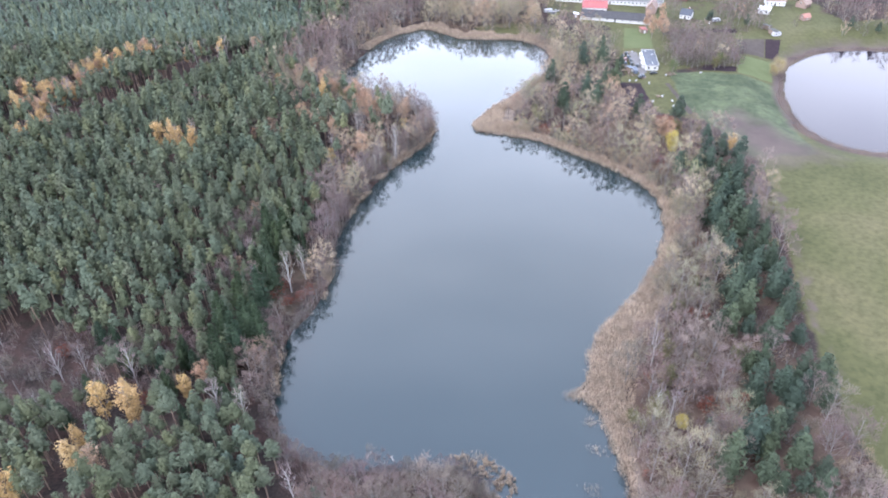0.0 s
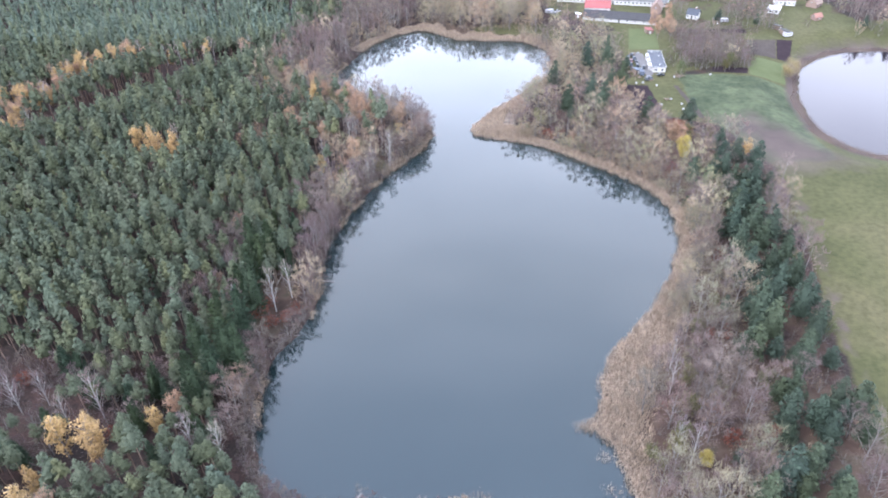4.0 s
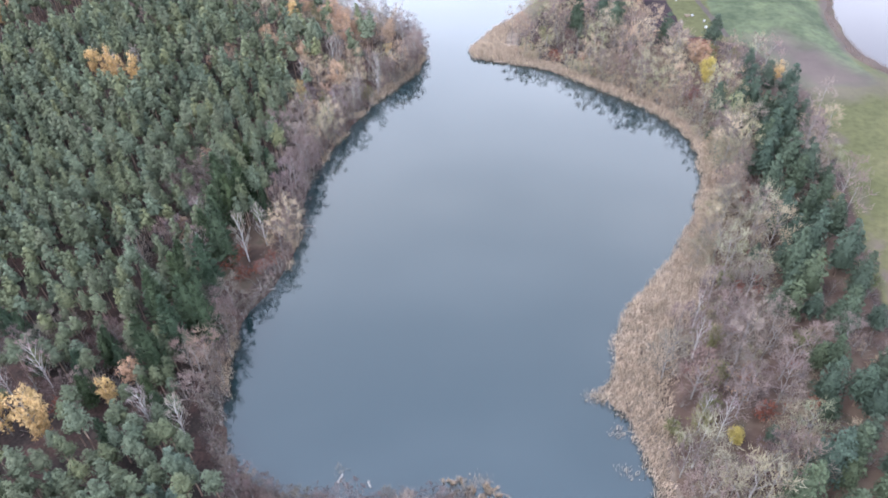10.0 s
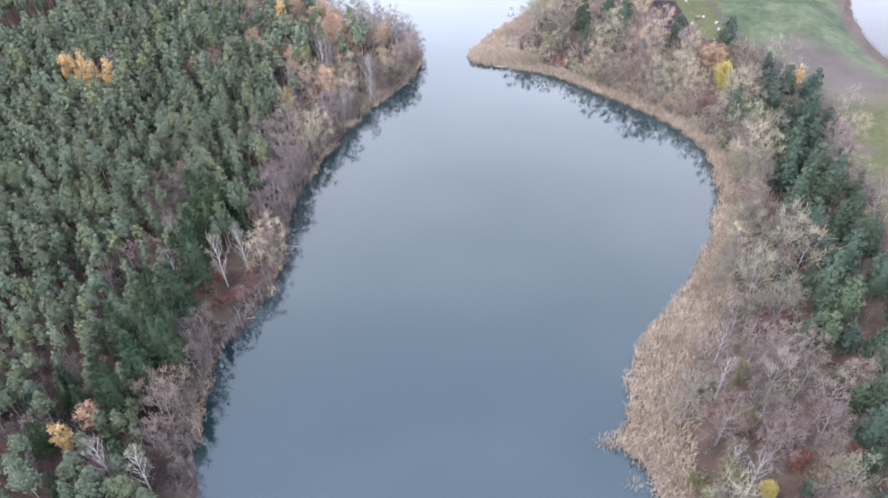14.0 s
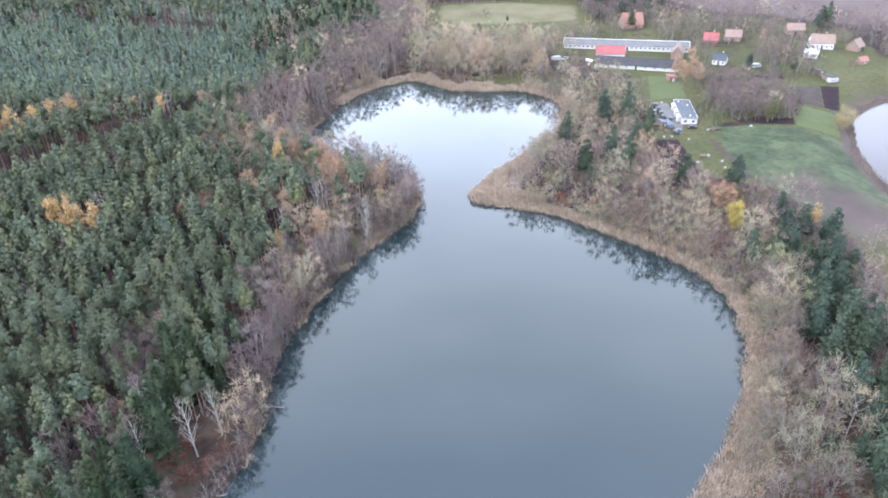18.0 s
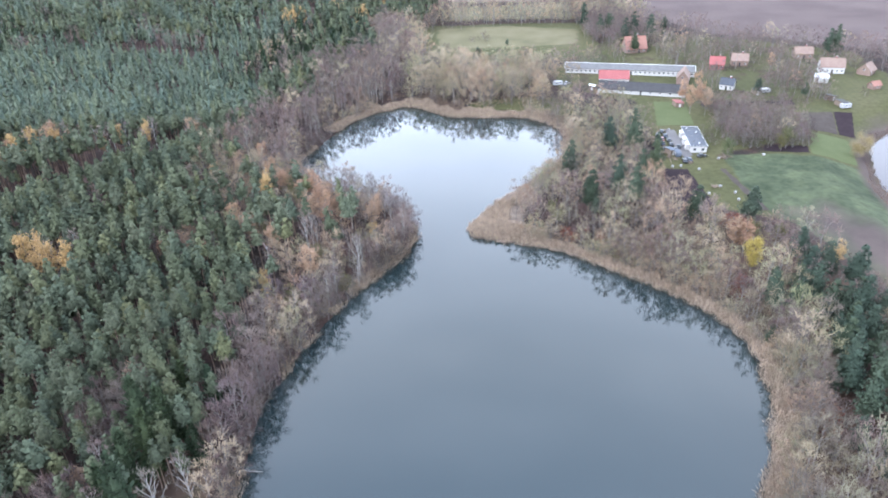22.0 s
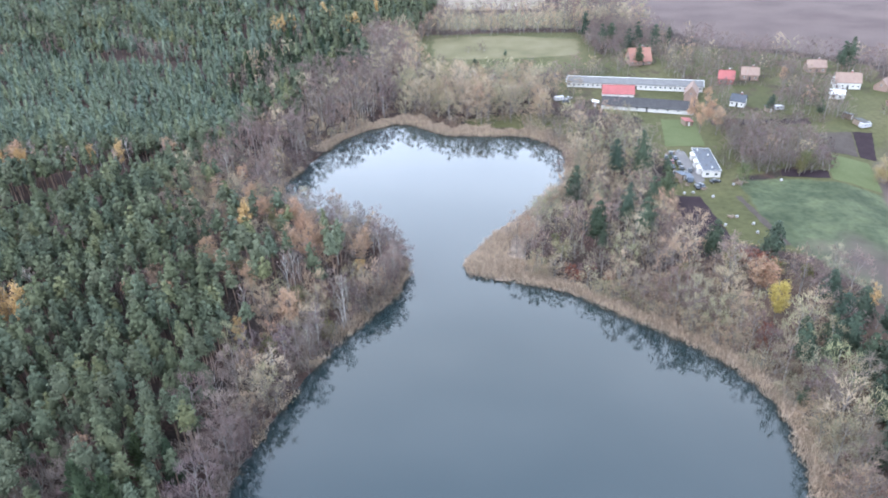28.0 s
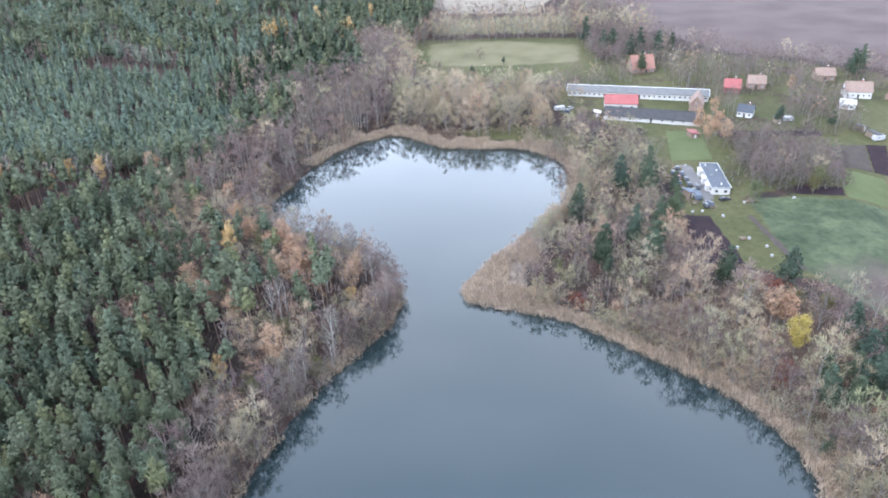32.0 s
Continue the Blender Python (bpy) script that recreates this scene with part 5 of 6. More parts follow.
for key, rows in by_kind.items():
    sp = SPECIES[key]
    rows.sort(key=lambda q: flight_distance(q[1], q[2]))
    px, py = np.array([q[1] for q in rows]), np.array([q[2] for q in rows])
    pz = height(px, py)
    stock = []
    for i, ((tv, tf, tm), (cv, cf, cm)) in enumerate(sp["near"]):
        tm_mesh = mesh_of("trunk", tv, tf, [sp["bark"]])
        cm_mesh = mesh_of("crown", cv, cf, sp["leaves"], cm, np.full(len(cv), (i * 0.37) % 1.0))
        stock.append((tm_mesh, cm_mesh))
    alone = NEAREST[key]
    for i, (_, x, y, s, turn, tall) in enumerate(rows[:alone]):
        t_mesh, c_mesh = stock[i % len(stock)]
        ob = new(sp["name"])
        ob.matrix_basis = Matrix.LocRotScale((x, y, float(pz[i])), Euler((0, 0, turn)), (s, s, s * tall))
        link("trunk", t_mesh, ob)
        link("crown", c_mesh, ob)
        tagged(ob, sp["label"], sp["category"], group=sp["name"] + " trees")
    V, F, M, T, base = [], [], [], [], 0
    for i, (_, x, y, s, turn, tall) in enumerate(rows[alone:]):
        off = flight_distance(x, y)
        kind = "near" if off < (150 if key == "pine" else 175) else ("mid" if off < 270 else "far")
        (tv, tf, tm), (cv, cf, cm) = sp[kind][i % len(sp[kind])]
        c, sn = math.cos(turn), math.sin(turn)
        rot = np.array([[c * s, -sn * s, 0], [sn * s, c * s, 0], [0, 0, s * tall]])
        v = np.concatenate([tv, cv]) @ rot.T + (x, y, pz[i + alone])
        V.append(v)
        F.append(np.concatenate([tf, cf + len(tv)]) + base)
        M.append(np.concatenate([tm * 0, cm + 1]))
        T.append(np.full(len(v), rng.uniform()))
        base += len(v)
    if V:
        me = mesh_of(sp["name"] + "_wood", np.concatenate(V), np.concatenate(F), [sp["bark"], *sp["leaves"]], np.concatenate(M), np.concatenate(T))
        tagged(link(sp["name"] + "_wood", me), "wood of many " + sp["label"].split(" with")[0] + " trees", "forest", kind="stuff")

# ---- reeds round the water ----
X, Y = scatter(-75, 105, 84, 475, 0.5)
ok = (np.abs(off_shore(X, Y, rounded(LAKE, 1))) < 20)
X, Y = X[ok], Y[ok]
d = off_shore(X, Y, LAKE_LINE)
wide = np.where((X > 20) & (Y < 225), np.interp(Y, REED_Y, REED_W), np.where((X > 10) & (Y < 345), 3.6, 4.2))
wide = np.where((Y > 425) & (X > -30), 7.0 + 3.0 * np.sin(X * 0.21 + 2) + 1.5 * np.sin(X * 0.6), wide)
wide = np.where((X > 10) & (X < 44) & (Y > 305) & (Y < 352), 10.0 + 3 * np.sin(X * 0.5) * (Y > 318), wide)
westside = (X < 0) & (Y < 425) | ((X < 14) & (Y < 125))
wide = np.where(westside, -1.5 + 2.6 * np.sin(Y * 0.13 + 0.6) + 1.6 * np.sin(Y * 0.47 + 1) + np.where((Y > 268) & (Y < 326), 4.6, 0), wide)
wob = 0.7 * np.sin(X * 0.31 + Y * 0.23) + 0.6 * np.sin(X * 0.9 - Y * 0.7) + rng.normal(0, 0.5, len(X))
ok = (d > -1.2 + wob * 0.7) & (d < wide + wob)
X, Y = X[ok], Y[ok]
Z = np.maximum(height(X, Y), -0.6)
k = len(X)
hgt = rng.uniform(1.2, 2.0, k) * (1.0 + 0.5 * patchy(X, Y, 0.35, 4.4))
blades = 4
xs, ys, zs, hs = [np.repeat(q, blades) for q in (X, Y, Z, hgt)]
K = k * blades
ang = rng.uniform(0, 2 * np.pi, K)
bx, by = xs + rng.normal(0, 0.32, K), ys + rng.normal(0, 0.32, K)
wd = rng.uniform(0.018, 0.036, K)
hs = hs * rng.uniform(0.8, 1.1, K)
lx, ly = rng.normal(0, 0.45, K), rng.normal(0, 0.45, K)
foot1 = np.stack([bx - np.cos(ang) * wd, by - np.sin(ang) * wd, zs], 1)
foot2 = np.stack([bx + np.cos(ang) * wd, by + np.sin(ang) * wd, zs], 1)
mid1 = np.stack([bx + lx * 0.6 - np.cos(ang) * wd * 2.4, by + ly * 0.6 - np.sin(ang) * wd * 2.4, zs + hs * 0.68], 1)
mid2 = np.stack([bx + lx * 0.6 + np.cos(ang) * wd * 2.4, by + ly * 0.6 + np.sin(ang) * wd * 2.4, zs + hs * 0.68], 1)
top = np.stack([bx + lx * 1.3, by + ly * 1.3, zs + hs], 1)
v = np.stack([foot1, foot2, mid2, mid1, top], 1).reshape(-1, 3)
f = (np.arange(K)[:, None, None] * 5 + np.array([[0, 1, 2], [0, 2, 3], [3, 2, 4]])).reshape(-1, 3)
clump = np.repeat(np.clip(0.45 + 0.75 * patchy(X, Y, 0.55, 6.1) + rng.normal(0, 0.1, k), 0.02, 0.98), blades * 5)
tagged(link("reed_bed", mesh_of("reed_bed", v, f, ["reed"], tint=clump)), "dense straw-coloured reeds along the water's edge", "reeds", kind="stuff")


def reed_tufts(name, X, Y, Z, label, low, high, mat="reed"):
    k = len(X)
    a = rng.uniform(0, 2 * np.pi, k)
    w, h = rng.uniform(0.04, 0.09, k), rng.uniform(low, high, k)
    lx, ly = rng.normal(0, 0.3, k), rng.normal(0, 0.3, k)
    v = np.stack([np.stack([X - np.cos(a) * w, Y - np.sin(a) * w, Z], 1), np.stack([X + np.cos(a) * w, Y + np.sin(a) * w, Z], 1), np.stack([X + lx, Y + ly, Z + h], 1)], 1).reshape(-1, 3)
    return tagged(link(name, mesh_of(name, v, np.arange(3 * k).reshape(-1, 3), [mat], tint=np.repeat(rng.uniform(0, 1, k), 3))), label, "reeds", kind="stuff")


X, Y = scatter(165, 330, 262, 425, 0.62)
d = off_shore(X, Y, POND_LINE)
ok = (d > -0.6) & (d < 4.0 + 1.2 * np.sin(X * 0.4) + np.where(Y < 312, 4.0, 0))
X, Y = X[ok], Y[ok]
reed_tufts("sedge_rim", X, Y, height(X, Y), "brown sedge round the edge of the pond", 0.7, 1.5, "sedge")
X, Y = scatter(-30, 30, 440, 482, 0.45)
d = off_shore(X, Y, LAKE_LINE)
ok = (d > 5) & (d < 15 + 3 * np.sin(X * 0.3)) & (patchy(X, Y, 0.12, 2.2) > -0.25)
X, Y = X[ok], Y[ok]
reed_tufts("sedge_flat", X, Y, height(X, Y), "withered brown sedge behind the northern reeds", 0.5, 1.1, "sedge_dry")
for x, y, n_ in ((40, 121, 60), (37, 109, 70), (36.5, 141, 160), (40.5, 131, 90), (-22, 124, 30), (9, 120, 90), (5, 119.5, 120)):
    X, Y = x + rng.normal(0, 1.3, n_), y + rng.normal(0, 1.0, n_)
    reed_tufts("reed_clump", X, Y, np.full(n_, -0.5), "small clump of pale reeds standing in the water", 1.2, 2.3)
print("plants", len(PLANTS), {a: len(b) for a, b in by_kind.items()}, "reeds", K)

# ---- buildings ----
def box(bm, x0, y0, z0, x1, y1, z1):
    vs = [bm.verts.new(q) for q in ((x0, y0, z0), (x1, y0, z0), (x1, y1, z0), (x0, y1, z0), (x0, y0, z1), (x1, y0, z1), (x1, y1, z1), (x0, y1, z1))]
    for f in ((3, 2, 1, 0), (4, 5, 6, 7), (0, 1, 5, 4), (1, 2, 6, 5), (2, 3, 7, 6), (3, 0, 4, 7)):
        bm.faces.new([vs[i] for i in f])
    return vs


def prism(bm, outline, y0, y1):
    """A solid with the outline (x, z) from y0 to y1."""
    a = [bm.verts.new((x, y0, z)) for x, z in outline]
    b = [bm.verts.new((x, y1, z)) for x, z in outline]
    k = len(outline)
    bm.faces.new(a)
    bm.faces.new(b[::-1])
    for i in range(k):
        bm.faces.new((a[(i + 1) % k], a[i], b[i], b[(i + 1) % k]))


def part(name, bm, material, parent, label="", bevel=0.0):
    if bevel:
        bmesh.ops.bevel(bm, geom=bm.edges[:], offset=bevel, segments=1, affect="EDGES")
    bmesh.ops.recalc_face_normals(bm, faces=bm.faces[:])
    me = bpy.data.meshes.new(name)
    bm.to_mesh(me)
    bm.free()
    me.materials.append(MATS[material])
    return link(name, me, parent, label)


def boxed(name, x0, y0, z0, x1, y1, z1, material, parent, label="", bevel=0.0):
    bm = bmesh.new()
    box(bm, x0, y0, z0, x1, y1, z1)
    return part(name, bm, material, parent, label, bevel)


def ground_z(x, y):
    return float(height(np.array([x]), np.array([y]))[0])


def stand(name, x, y, turn, label, category, group="", sink=0.0):
    """An Empty on the ground that carries a thing's parts."""
    ob = new(name)
    ob.matrix_basis = pose(x, y, ground_z(x, y) - sink, 0, 0, turn)
    return tagged(ob, label, category, group)


def window(parent, x, z, w, h, y, side=-1, glass="window_glass"):
    """A framed window on a long wall at y, facing side."""
    bm = bmesh.new()
    t, d0, d1 = 0.09, y, y + side * 0.07
    lo, hi = min(d0, d1), max(d0, d1)
    box(bm, x - w / 2, lo, z, x - w / 2 + t, hi, z + h)
    box(bm, x + w / 2 - t, lo, z, x + w / 2, hi, z + h)
    box(bm, x - w / 2 + t, lo, z, x + w / 2 - t, hi, z + t)
    box(bm, x - w / 2 + t, lo, z + h - t, x + w / 2 - t, hi, z + h)
    win = part("window", bm, "trim_paint", parent)
    boxed("pane", x - w / 2 + t, min(y, y + side * 0.03), z + t, x + w / 2 - t, max(y, y + side * 0.03), z + h - t, glass, win)
    return win


def end_window(parent, y, z, w, h, x, side=1):
    win = boxed("window", min(x, x + side * 0.05), y - w / 2, z, max(x, x + side * 0.05), y + w / 2, z + h, "trim_paint", parent)
    boxed("pane", min(x, x + side * 0.07), y - w / 2 + 0.09, z + 0.09, max(x, x + side * 0.07), y + w / 2 - 0.09, z + h - 0.09, "window_glass", win)


def gabled(name, x, y, turn, length, depth, eave, ridge, wall, roof, label, windows=4, chimney=True, door=True, trim=False, win=(1.0, 1.1), sill=1.0, over=0.4, category="house"):
    """A gabled building: its length runs along its own x, its ridge too."""
    ob = stand(name, x, y, turn, label, category, sink=0.3)
    L, D = length / 2, depth / 2
    bm = bmesh.new()
    a = [(-D, 0), (D, 0), (D, eave + 0.3), (0, ridge + 0.2), (-D, eave + 0.3)]
    vs0 = [bm.verts.new((-L, q, z)) for q, z in a]
    vs1 = [bm.verts.new((L, q, z)) for q, z in a]
    bm.faces.new(vs0)
    bm.faces.new(vs1[::-1])
    for i in range(5):
        bm.faces.new((vs0[i], vs0[(i + 1) % 5], vs1[(i + 1) % 5], vs1[i]))
    part("wall", bm, wall, ob)
    slope = (ridge - eave) / D
    for side in (-1, 1):
        bm = bmesh.new()
        e0, e1, t = D + over, 0.0, 0.16
        z0, z1 = eave + 0.3 - over * slope, ridge + 0.3
        rows = 5
        for k in range(rows):
            f0, f1 = k / rows, (k + 1) / rows + 0.02
            y0, y1 = e0 + (e1 - e0) * f0, e0 + (e1 - e0) * min(f1, 1)
            za, zb = z0 + (z1 - z0) * f0, z0 + (z1 - z0) * min(f1, 1)
            vv = [bm.verts.new((sx * (L + over), side * yy, zz + dz)) for sx in (-1, 1) for yy, zz in ((y0, za), (y1, zb)) for dz in (0.03, 0.03 + t)]
            for f in ((0, 1, 3, 2), (4, 6, 7, 5), (0, 4, 5, 1), (2, 3, 7, 6), (1, 5, 7, 3), (0, 2, 6, 4)):
                bm.faces.new([vv[i] for i in f])
        part("roof", bm, roof, ob)
    boxed("ridge_cap", -L - over, -0.16, ridge + 0.40, L + over, 0.16, ridge + 0.60, "trim_paint" if trim else roof, ob)
    if trim:
        for sx in (-1, 1):
            for side in (-1, 1):
                bm = bmesh.new()
                x0, x1 = sorted((sx * (L + over), sx * (L + over + 0.22)))
                vv = [bm.verts.new((xx, side * yy, zz)) for xx in (x0, x1) for yy, zz in ((D + over, eave - over * slope + 0.2), (0, ridge + 0.3), (0, ridge + 0.62), (D + over, eave - over * slope + 0.55))]
                for f in ((0, 1, 2, 3), (7, 6, 5, 4), (0, 4, 5, 1), (1, 5, 6, 2), (2, 6, 7, 3), (3, 7, 4, 0)):
                    bm.faces.new([vv[i] for i in f])
                part("verge_board", bm, "trim_paint", ob)
    for side in (-1, 1):
        for k in range(windows):
            wx = -L + (k + 0.5) * length / windows
            if door and side < 0 and k == windows // 2:
                dr = boxed("door", wx - 0.5, min(side * D, side * (D + 0.06)), 0.3, wx + 0.5, max(side * D, side * (D + 0.06)), 2.4, "dark_roof", ob)
                boxed("handle", wx + 0.32, side * (D + 0.1) - 0.03, 1.3, wx + 0.44, side * (D + 0.1) + 0.05, 1.38, "trim_paint", dr)
                continue
            window(ob, wx, 0.3 + sill, win[0], win[1], side * D, side)
    for sx in (-1, 1):
        end_window(ob, 0, eave + 0.3, 0.9, 1.0, sx * L, sx)
    if chimney:
        ch = boxed("chimney", L * 0.3 - 0.35, 0.3, ridge - 0.6, L * 0.3 + 0.35, 1.0, ridge + 1.3, "red_wall", ob)
        boxed("cap", L * 0.3 - 0.42, 0.23, ridge + 1.3, L * 0.3 + 0.42, 1.07, ridge + 1.42, "grey_wall", ch)
    return ob


along = math.degrees(math.atan2(-14, 53))
c, sn = math.cos(radians(along)), math.sin(radians(along))
barn_mid = (83 + 36 * c - 6 * sn, 499 + 36 * sn + 6 * c)
gabled("barn", *barn_mid, along, 72, 9.5, 2.9, 4.8, "white_wall", "barn_roof", "long white barn with a weathered grey roof and white-edged gables",
       windows=28, chimney=False, trim=True, win=(1.3, 1.0), sill=1.1, category="barn")
along2 = math.degrees(math.atan2(-14, 41))
c2, s2 = math.cos(radians(along2)), math.sin(radians(along2))
barn2_mid = (94 + 22.5 * c2 - 5.5 * s2, 462 + 22.5 * s2 + 5.5 * c2)
gabled("barn", *barn2_mid, along2, 45, 11, 2.2, 4.9, "white_wall", "dark_roof", "low barn with a wide black roof and pale walls",
       windows=9, chimney=False, win=(1.2, 0.9), sill=1.0, category="barn")
gabled("shed", 106.5, 479, along2 + 8, 16, 9, 3.2, 6.4, "grey_wall", "red_roof", "shed with a bright red metal roof behind the barn", windows=3, chimney=False, category="shed")
gabled("barn", 144, 474, 68, 11, 6.5, 3.4, 7.6, "tan_roof", "tan_roof", "steep brick barn end with a tan tiled roof", windows=2, chimney=False, category="barn")
gabled("house", 134, 541, 3, 13, 11, 2.6, 9.0, "tan_roof", "orange_roof", "house with a steep orange tiled roof among tall conifers", windows=4)
gabled("house", 171, 497, -20, 8, 7, 3.2, 6.6, "red_wall", "red_roof", "small red house with a red roof", windows=3)
gabled("house", 186, 502, -16, 9, 7, 3.2, 6.4, "tan_roof", "tan_roof", "small brown house with a faded reddish roof", windows=3)
gabled("house", 229, 480, -14, 12.5, 7.5, 3.6, 7.6, "white_wall", "tan_roof", "white farmhouse with a long tan tiled roof", windows=5)
gabled("house", 163, 459, -35, 7, 5.5, 3.0, 5.6, "white_wall", "grey_roof", "small white house with pale gables and a grey roof", windows=3)
gabled("shed", 246, 474, 40, 8, 7, 2.6, 6.0, "tan_roof", "tan_roof", "weathered brown barn shed with a broad roof", windows=2, chimney=False, category="shed")
gabled("shed", 236, 448, 15, 5, 4, 2.2, 3.8, "tan_roof", "orange_roof", "little garden shed with an orange roof", windows=1, chimney=False, door=False, category="shed")
gabled("house", 228, 512, -10, 10, 8, 3.2, 6.2, "tan_roof", "tan_roof", "brownish house half hidden by garden trees", windows=3)


def flat_house(name, x, y, turn, w, l, h, roof, label, skylights=0, parent_lab=None):
    ob = stand(name, x, y, turn, label, "house", sink=0.2)
    boxed("wall", -w / 2, -l / 2, 0, w / 2, l / 2, h, "white_wall", ob)
    bm = bmesh.new()
    t = 0.12
    box(bm, -w / 2 - 0.3, -l / 2 - 0.3, h, w / 2 + 0.3, l / 2 + 0.3, h + 0.18)
    part("roof", bm, roof, ob)
    for q in ((-w / 2 - 0.3, -l / 2 - 0.3, w / 2 + 0.3, -l / 2 - 0.3 + t), (-w / 2 - 0.3, l / 2 + 0.3 - t, w / 2 + 0.3, l / 2 + 0.3),
              (-w / 2 - 0.3, -l / 2 - 0.3 + t, -w / 2 - 0.3 + t, l / 2 + 0.3 - t), (w / 2 + 0.3 - t, -l / 2 - 0.3 + t, w / 2 + 0.3, l / 2 + 0.3 - t)):
        boxed("roof_edge", q[0], q[1], h + 0.18, q[2], q[3], h + 0.28, "grey_wall", ob)
    for k in range(skylights):
        yy = -l / 2 + (k + 0.7) * l / (skylights + 0.4)
        xx = (-1) ** k * w * 0.18
        sk = boxed("skylight", xx - 0.5, yy - 0.35, h + 0.18, xx + 0.5, yy + 0.35, h + 0.32, "gravel", ob)
        boxed("pane", xx - 0.42, yy - 0.28, h + 0.32, xx + 0.42, yy + 0.28, h + 0.35, "window_glass", sk)
    for k in range(int(l // 4)):
        yy = -l / 2 + 2 + k * 4
        end_window(ob, yy, 1.0, 1.6, 1.2, -w / 2, -1)
        end_window(ob, yy, 1.0, 1.6, 1.2, w / 2, 1)
    for xx in (-w * 0.25, w * 0.25):
        window(ob, xx, 1.0, 1.4, 1.2, -l / 2, -1)
    return ob


bung = flat_house("bungalow", 120.4, 385.5, -8, 6.8, 23.6, 3.0, "grey_roof", "long white bungalow with a flat grey roof and skylights", skylights=7)
for k, yy in enumerate((-7.5, -1, 6.5)):
    porch = boxed("porch", -4.9, yy - 1.4, 0, -3.3 - 0.003, yy + 1.4, 2.7, "white_wall", bung, "white entrance porch")
    boxed("porch_roof", -5.1, yy - 1.6, 2.7, -3.3 - 0.003, yy + 1.6, 2.85, "trim_paint", porch)
for xx, yy in ((1.5, 4), (-1.8, 9), (0.5, -9)):
    boxed("vent", xx - 0.2, yy - 0.2, 3.18, xx + 0.2, yy + 0.2, 3.8, "trim_paint", bung)
flat_house("annex", 216, 464, -30, 7, 8, 2.8, "trim_paint", "low white annex with a pale flat roof beside the farmhouse")


# ---- vehicles and yard things ----
surface("car_white", (0.27, 0.27, 0.28), (0.34, 0.34, 0.35), 0.35, 1.0, 3.0, 0, spec=0.5)
surface("car_dark", (0.012, 0.013, 0.016), (0.03, 0.032, 0.036), 0.35, 1.0, 3.0, 0, spec=0.5)
surface("car_blue", (0.014, 0.020, 0.036), (0.028, 0.036, 0.058), 0.35, 1.0, 3.0, 0, spec=0.5)
surface("car_red", (0.10, 0.025, 0.022), (0.16, 0.04, 0.034), 0.35, 1.0, 3.0, 0, spec=0.5)
surface("tyre", (0.01, 0.01, 0.01), (0.02, 0.02, 0.02), 0.9, 1.0, 8.0, 0.2)
surface("tarp", (0.045, 0.055, 0.072), (0.085, 0.098, 0.120), 0.7, 0.8, 4.0, 0.4)
surface("plank", (0.10, 0.075, 0.055), (0.19, 0.15, 0.115), 0.9, 1.0, 9.0, 0.4)


def wheels(ob, spots, r=0.32):
    for x, y in spots:
        bm = bmesh.new()
        bmesh.ops.create_cone(bm, cap_ends=True, segments=12, radius1=r, radius2=r, depth=0.2, matrix=pose(x, y, r, 90, 0, 0))
        tyre = part("wheel", bm, "tyre", ob)
        bm = bmesh.new()
        bmesh.ops.create_cone(bm, cap_ends=True, segments=10, radius1=r * 0.55, radius2=r * 0.5, depth=0.23, matrix=pose(x, y, r, 90, 0, 0))
        part("rim", bm, "grey_wall", tyre)


def car(x, y, turn, paint, label):
    ob = stand("car", x, y, turn, label, "car", "cars parked in the yard")
    bm = bmesh.new()
    prism(bm, [(-2.1, 0.35), (2.05, 0.35), (2.15, 0.7), (1.95, 0.92), (0.95, 1.0), (-2.05, 1.0), (-2.15, 0.7)], -0.85, 0.85)
    part("body", bm, paint, ob, bevel=0.06)
    bm = bmesh.new()
    prism(bm, [(-1.75, 1.0), (0.95, 1.0), (0.25, 1.46), (-1.35, 1.5)], -0.72, 0.72)
    part("cabin", bm, "window_glass", ob, "dark glazed cabin", bevel=0.05)
    boxed("roof_panel", -1.3, -0.66, 1.5, 0.2, 0.66, 1.54, paint, ob)
    wheels(ob, [(1.3, 0.8), (1.3, -0.8), (-1.3, 0.8), (-1.3, -0.8)])
    for yy in (-0.6, 0.6):
        boxed("headlight", 2.1, yy - 0.16, 0.68, 2.17, yy + 0.16, 0.82, "trim_paint", ob)
    return ob


def van(x, y, turn, paint, label, name="caravan"):
    ob = stand(name, x, y, turn, label, name, "vehicles parked in the yard")
    bm = bmesh.new()
    prism(bm, [(-2.6, 0.45), (2.4, 0.45), (2.7, 1.2), (2.3, 2.4), (-2.5, 2.5), (-2.7, 1.3)], -1.1, 1.1)
    part("body", bm, paint, ob, bevel=0.08)
    for side in (-1, 1):
        window(ob, -0.8, 1.3, 1.2, 0.7, side * 1.1, side)
        window(ob, 1.0, 1.3, 0.9, 0.7, side * 1.1, side)
    wheels(ob, [(-0.3, 0.95), (-0.3, -0.95)], 0.34)
    boxed("drawbar", 2.65, -0.06, 0.42, 3.9, 0.06, 0.54, "tyre", ob)
    return ob


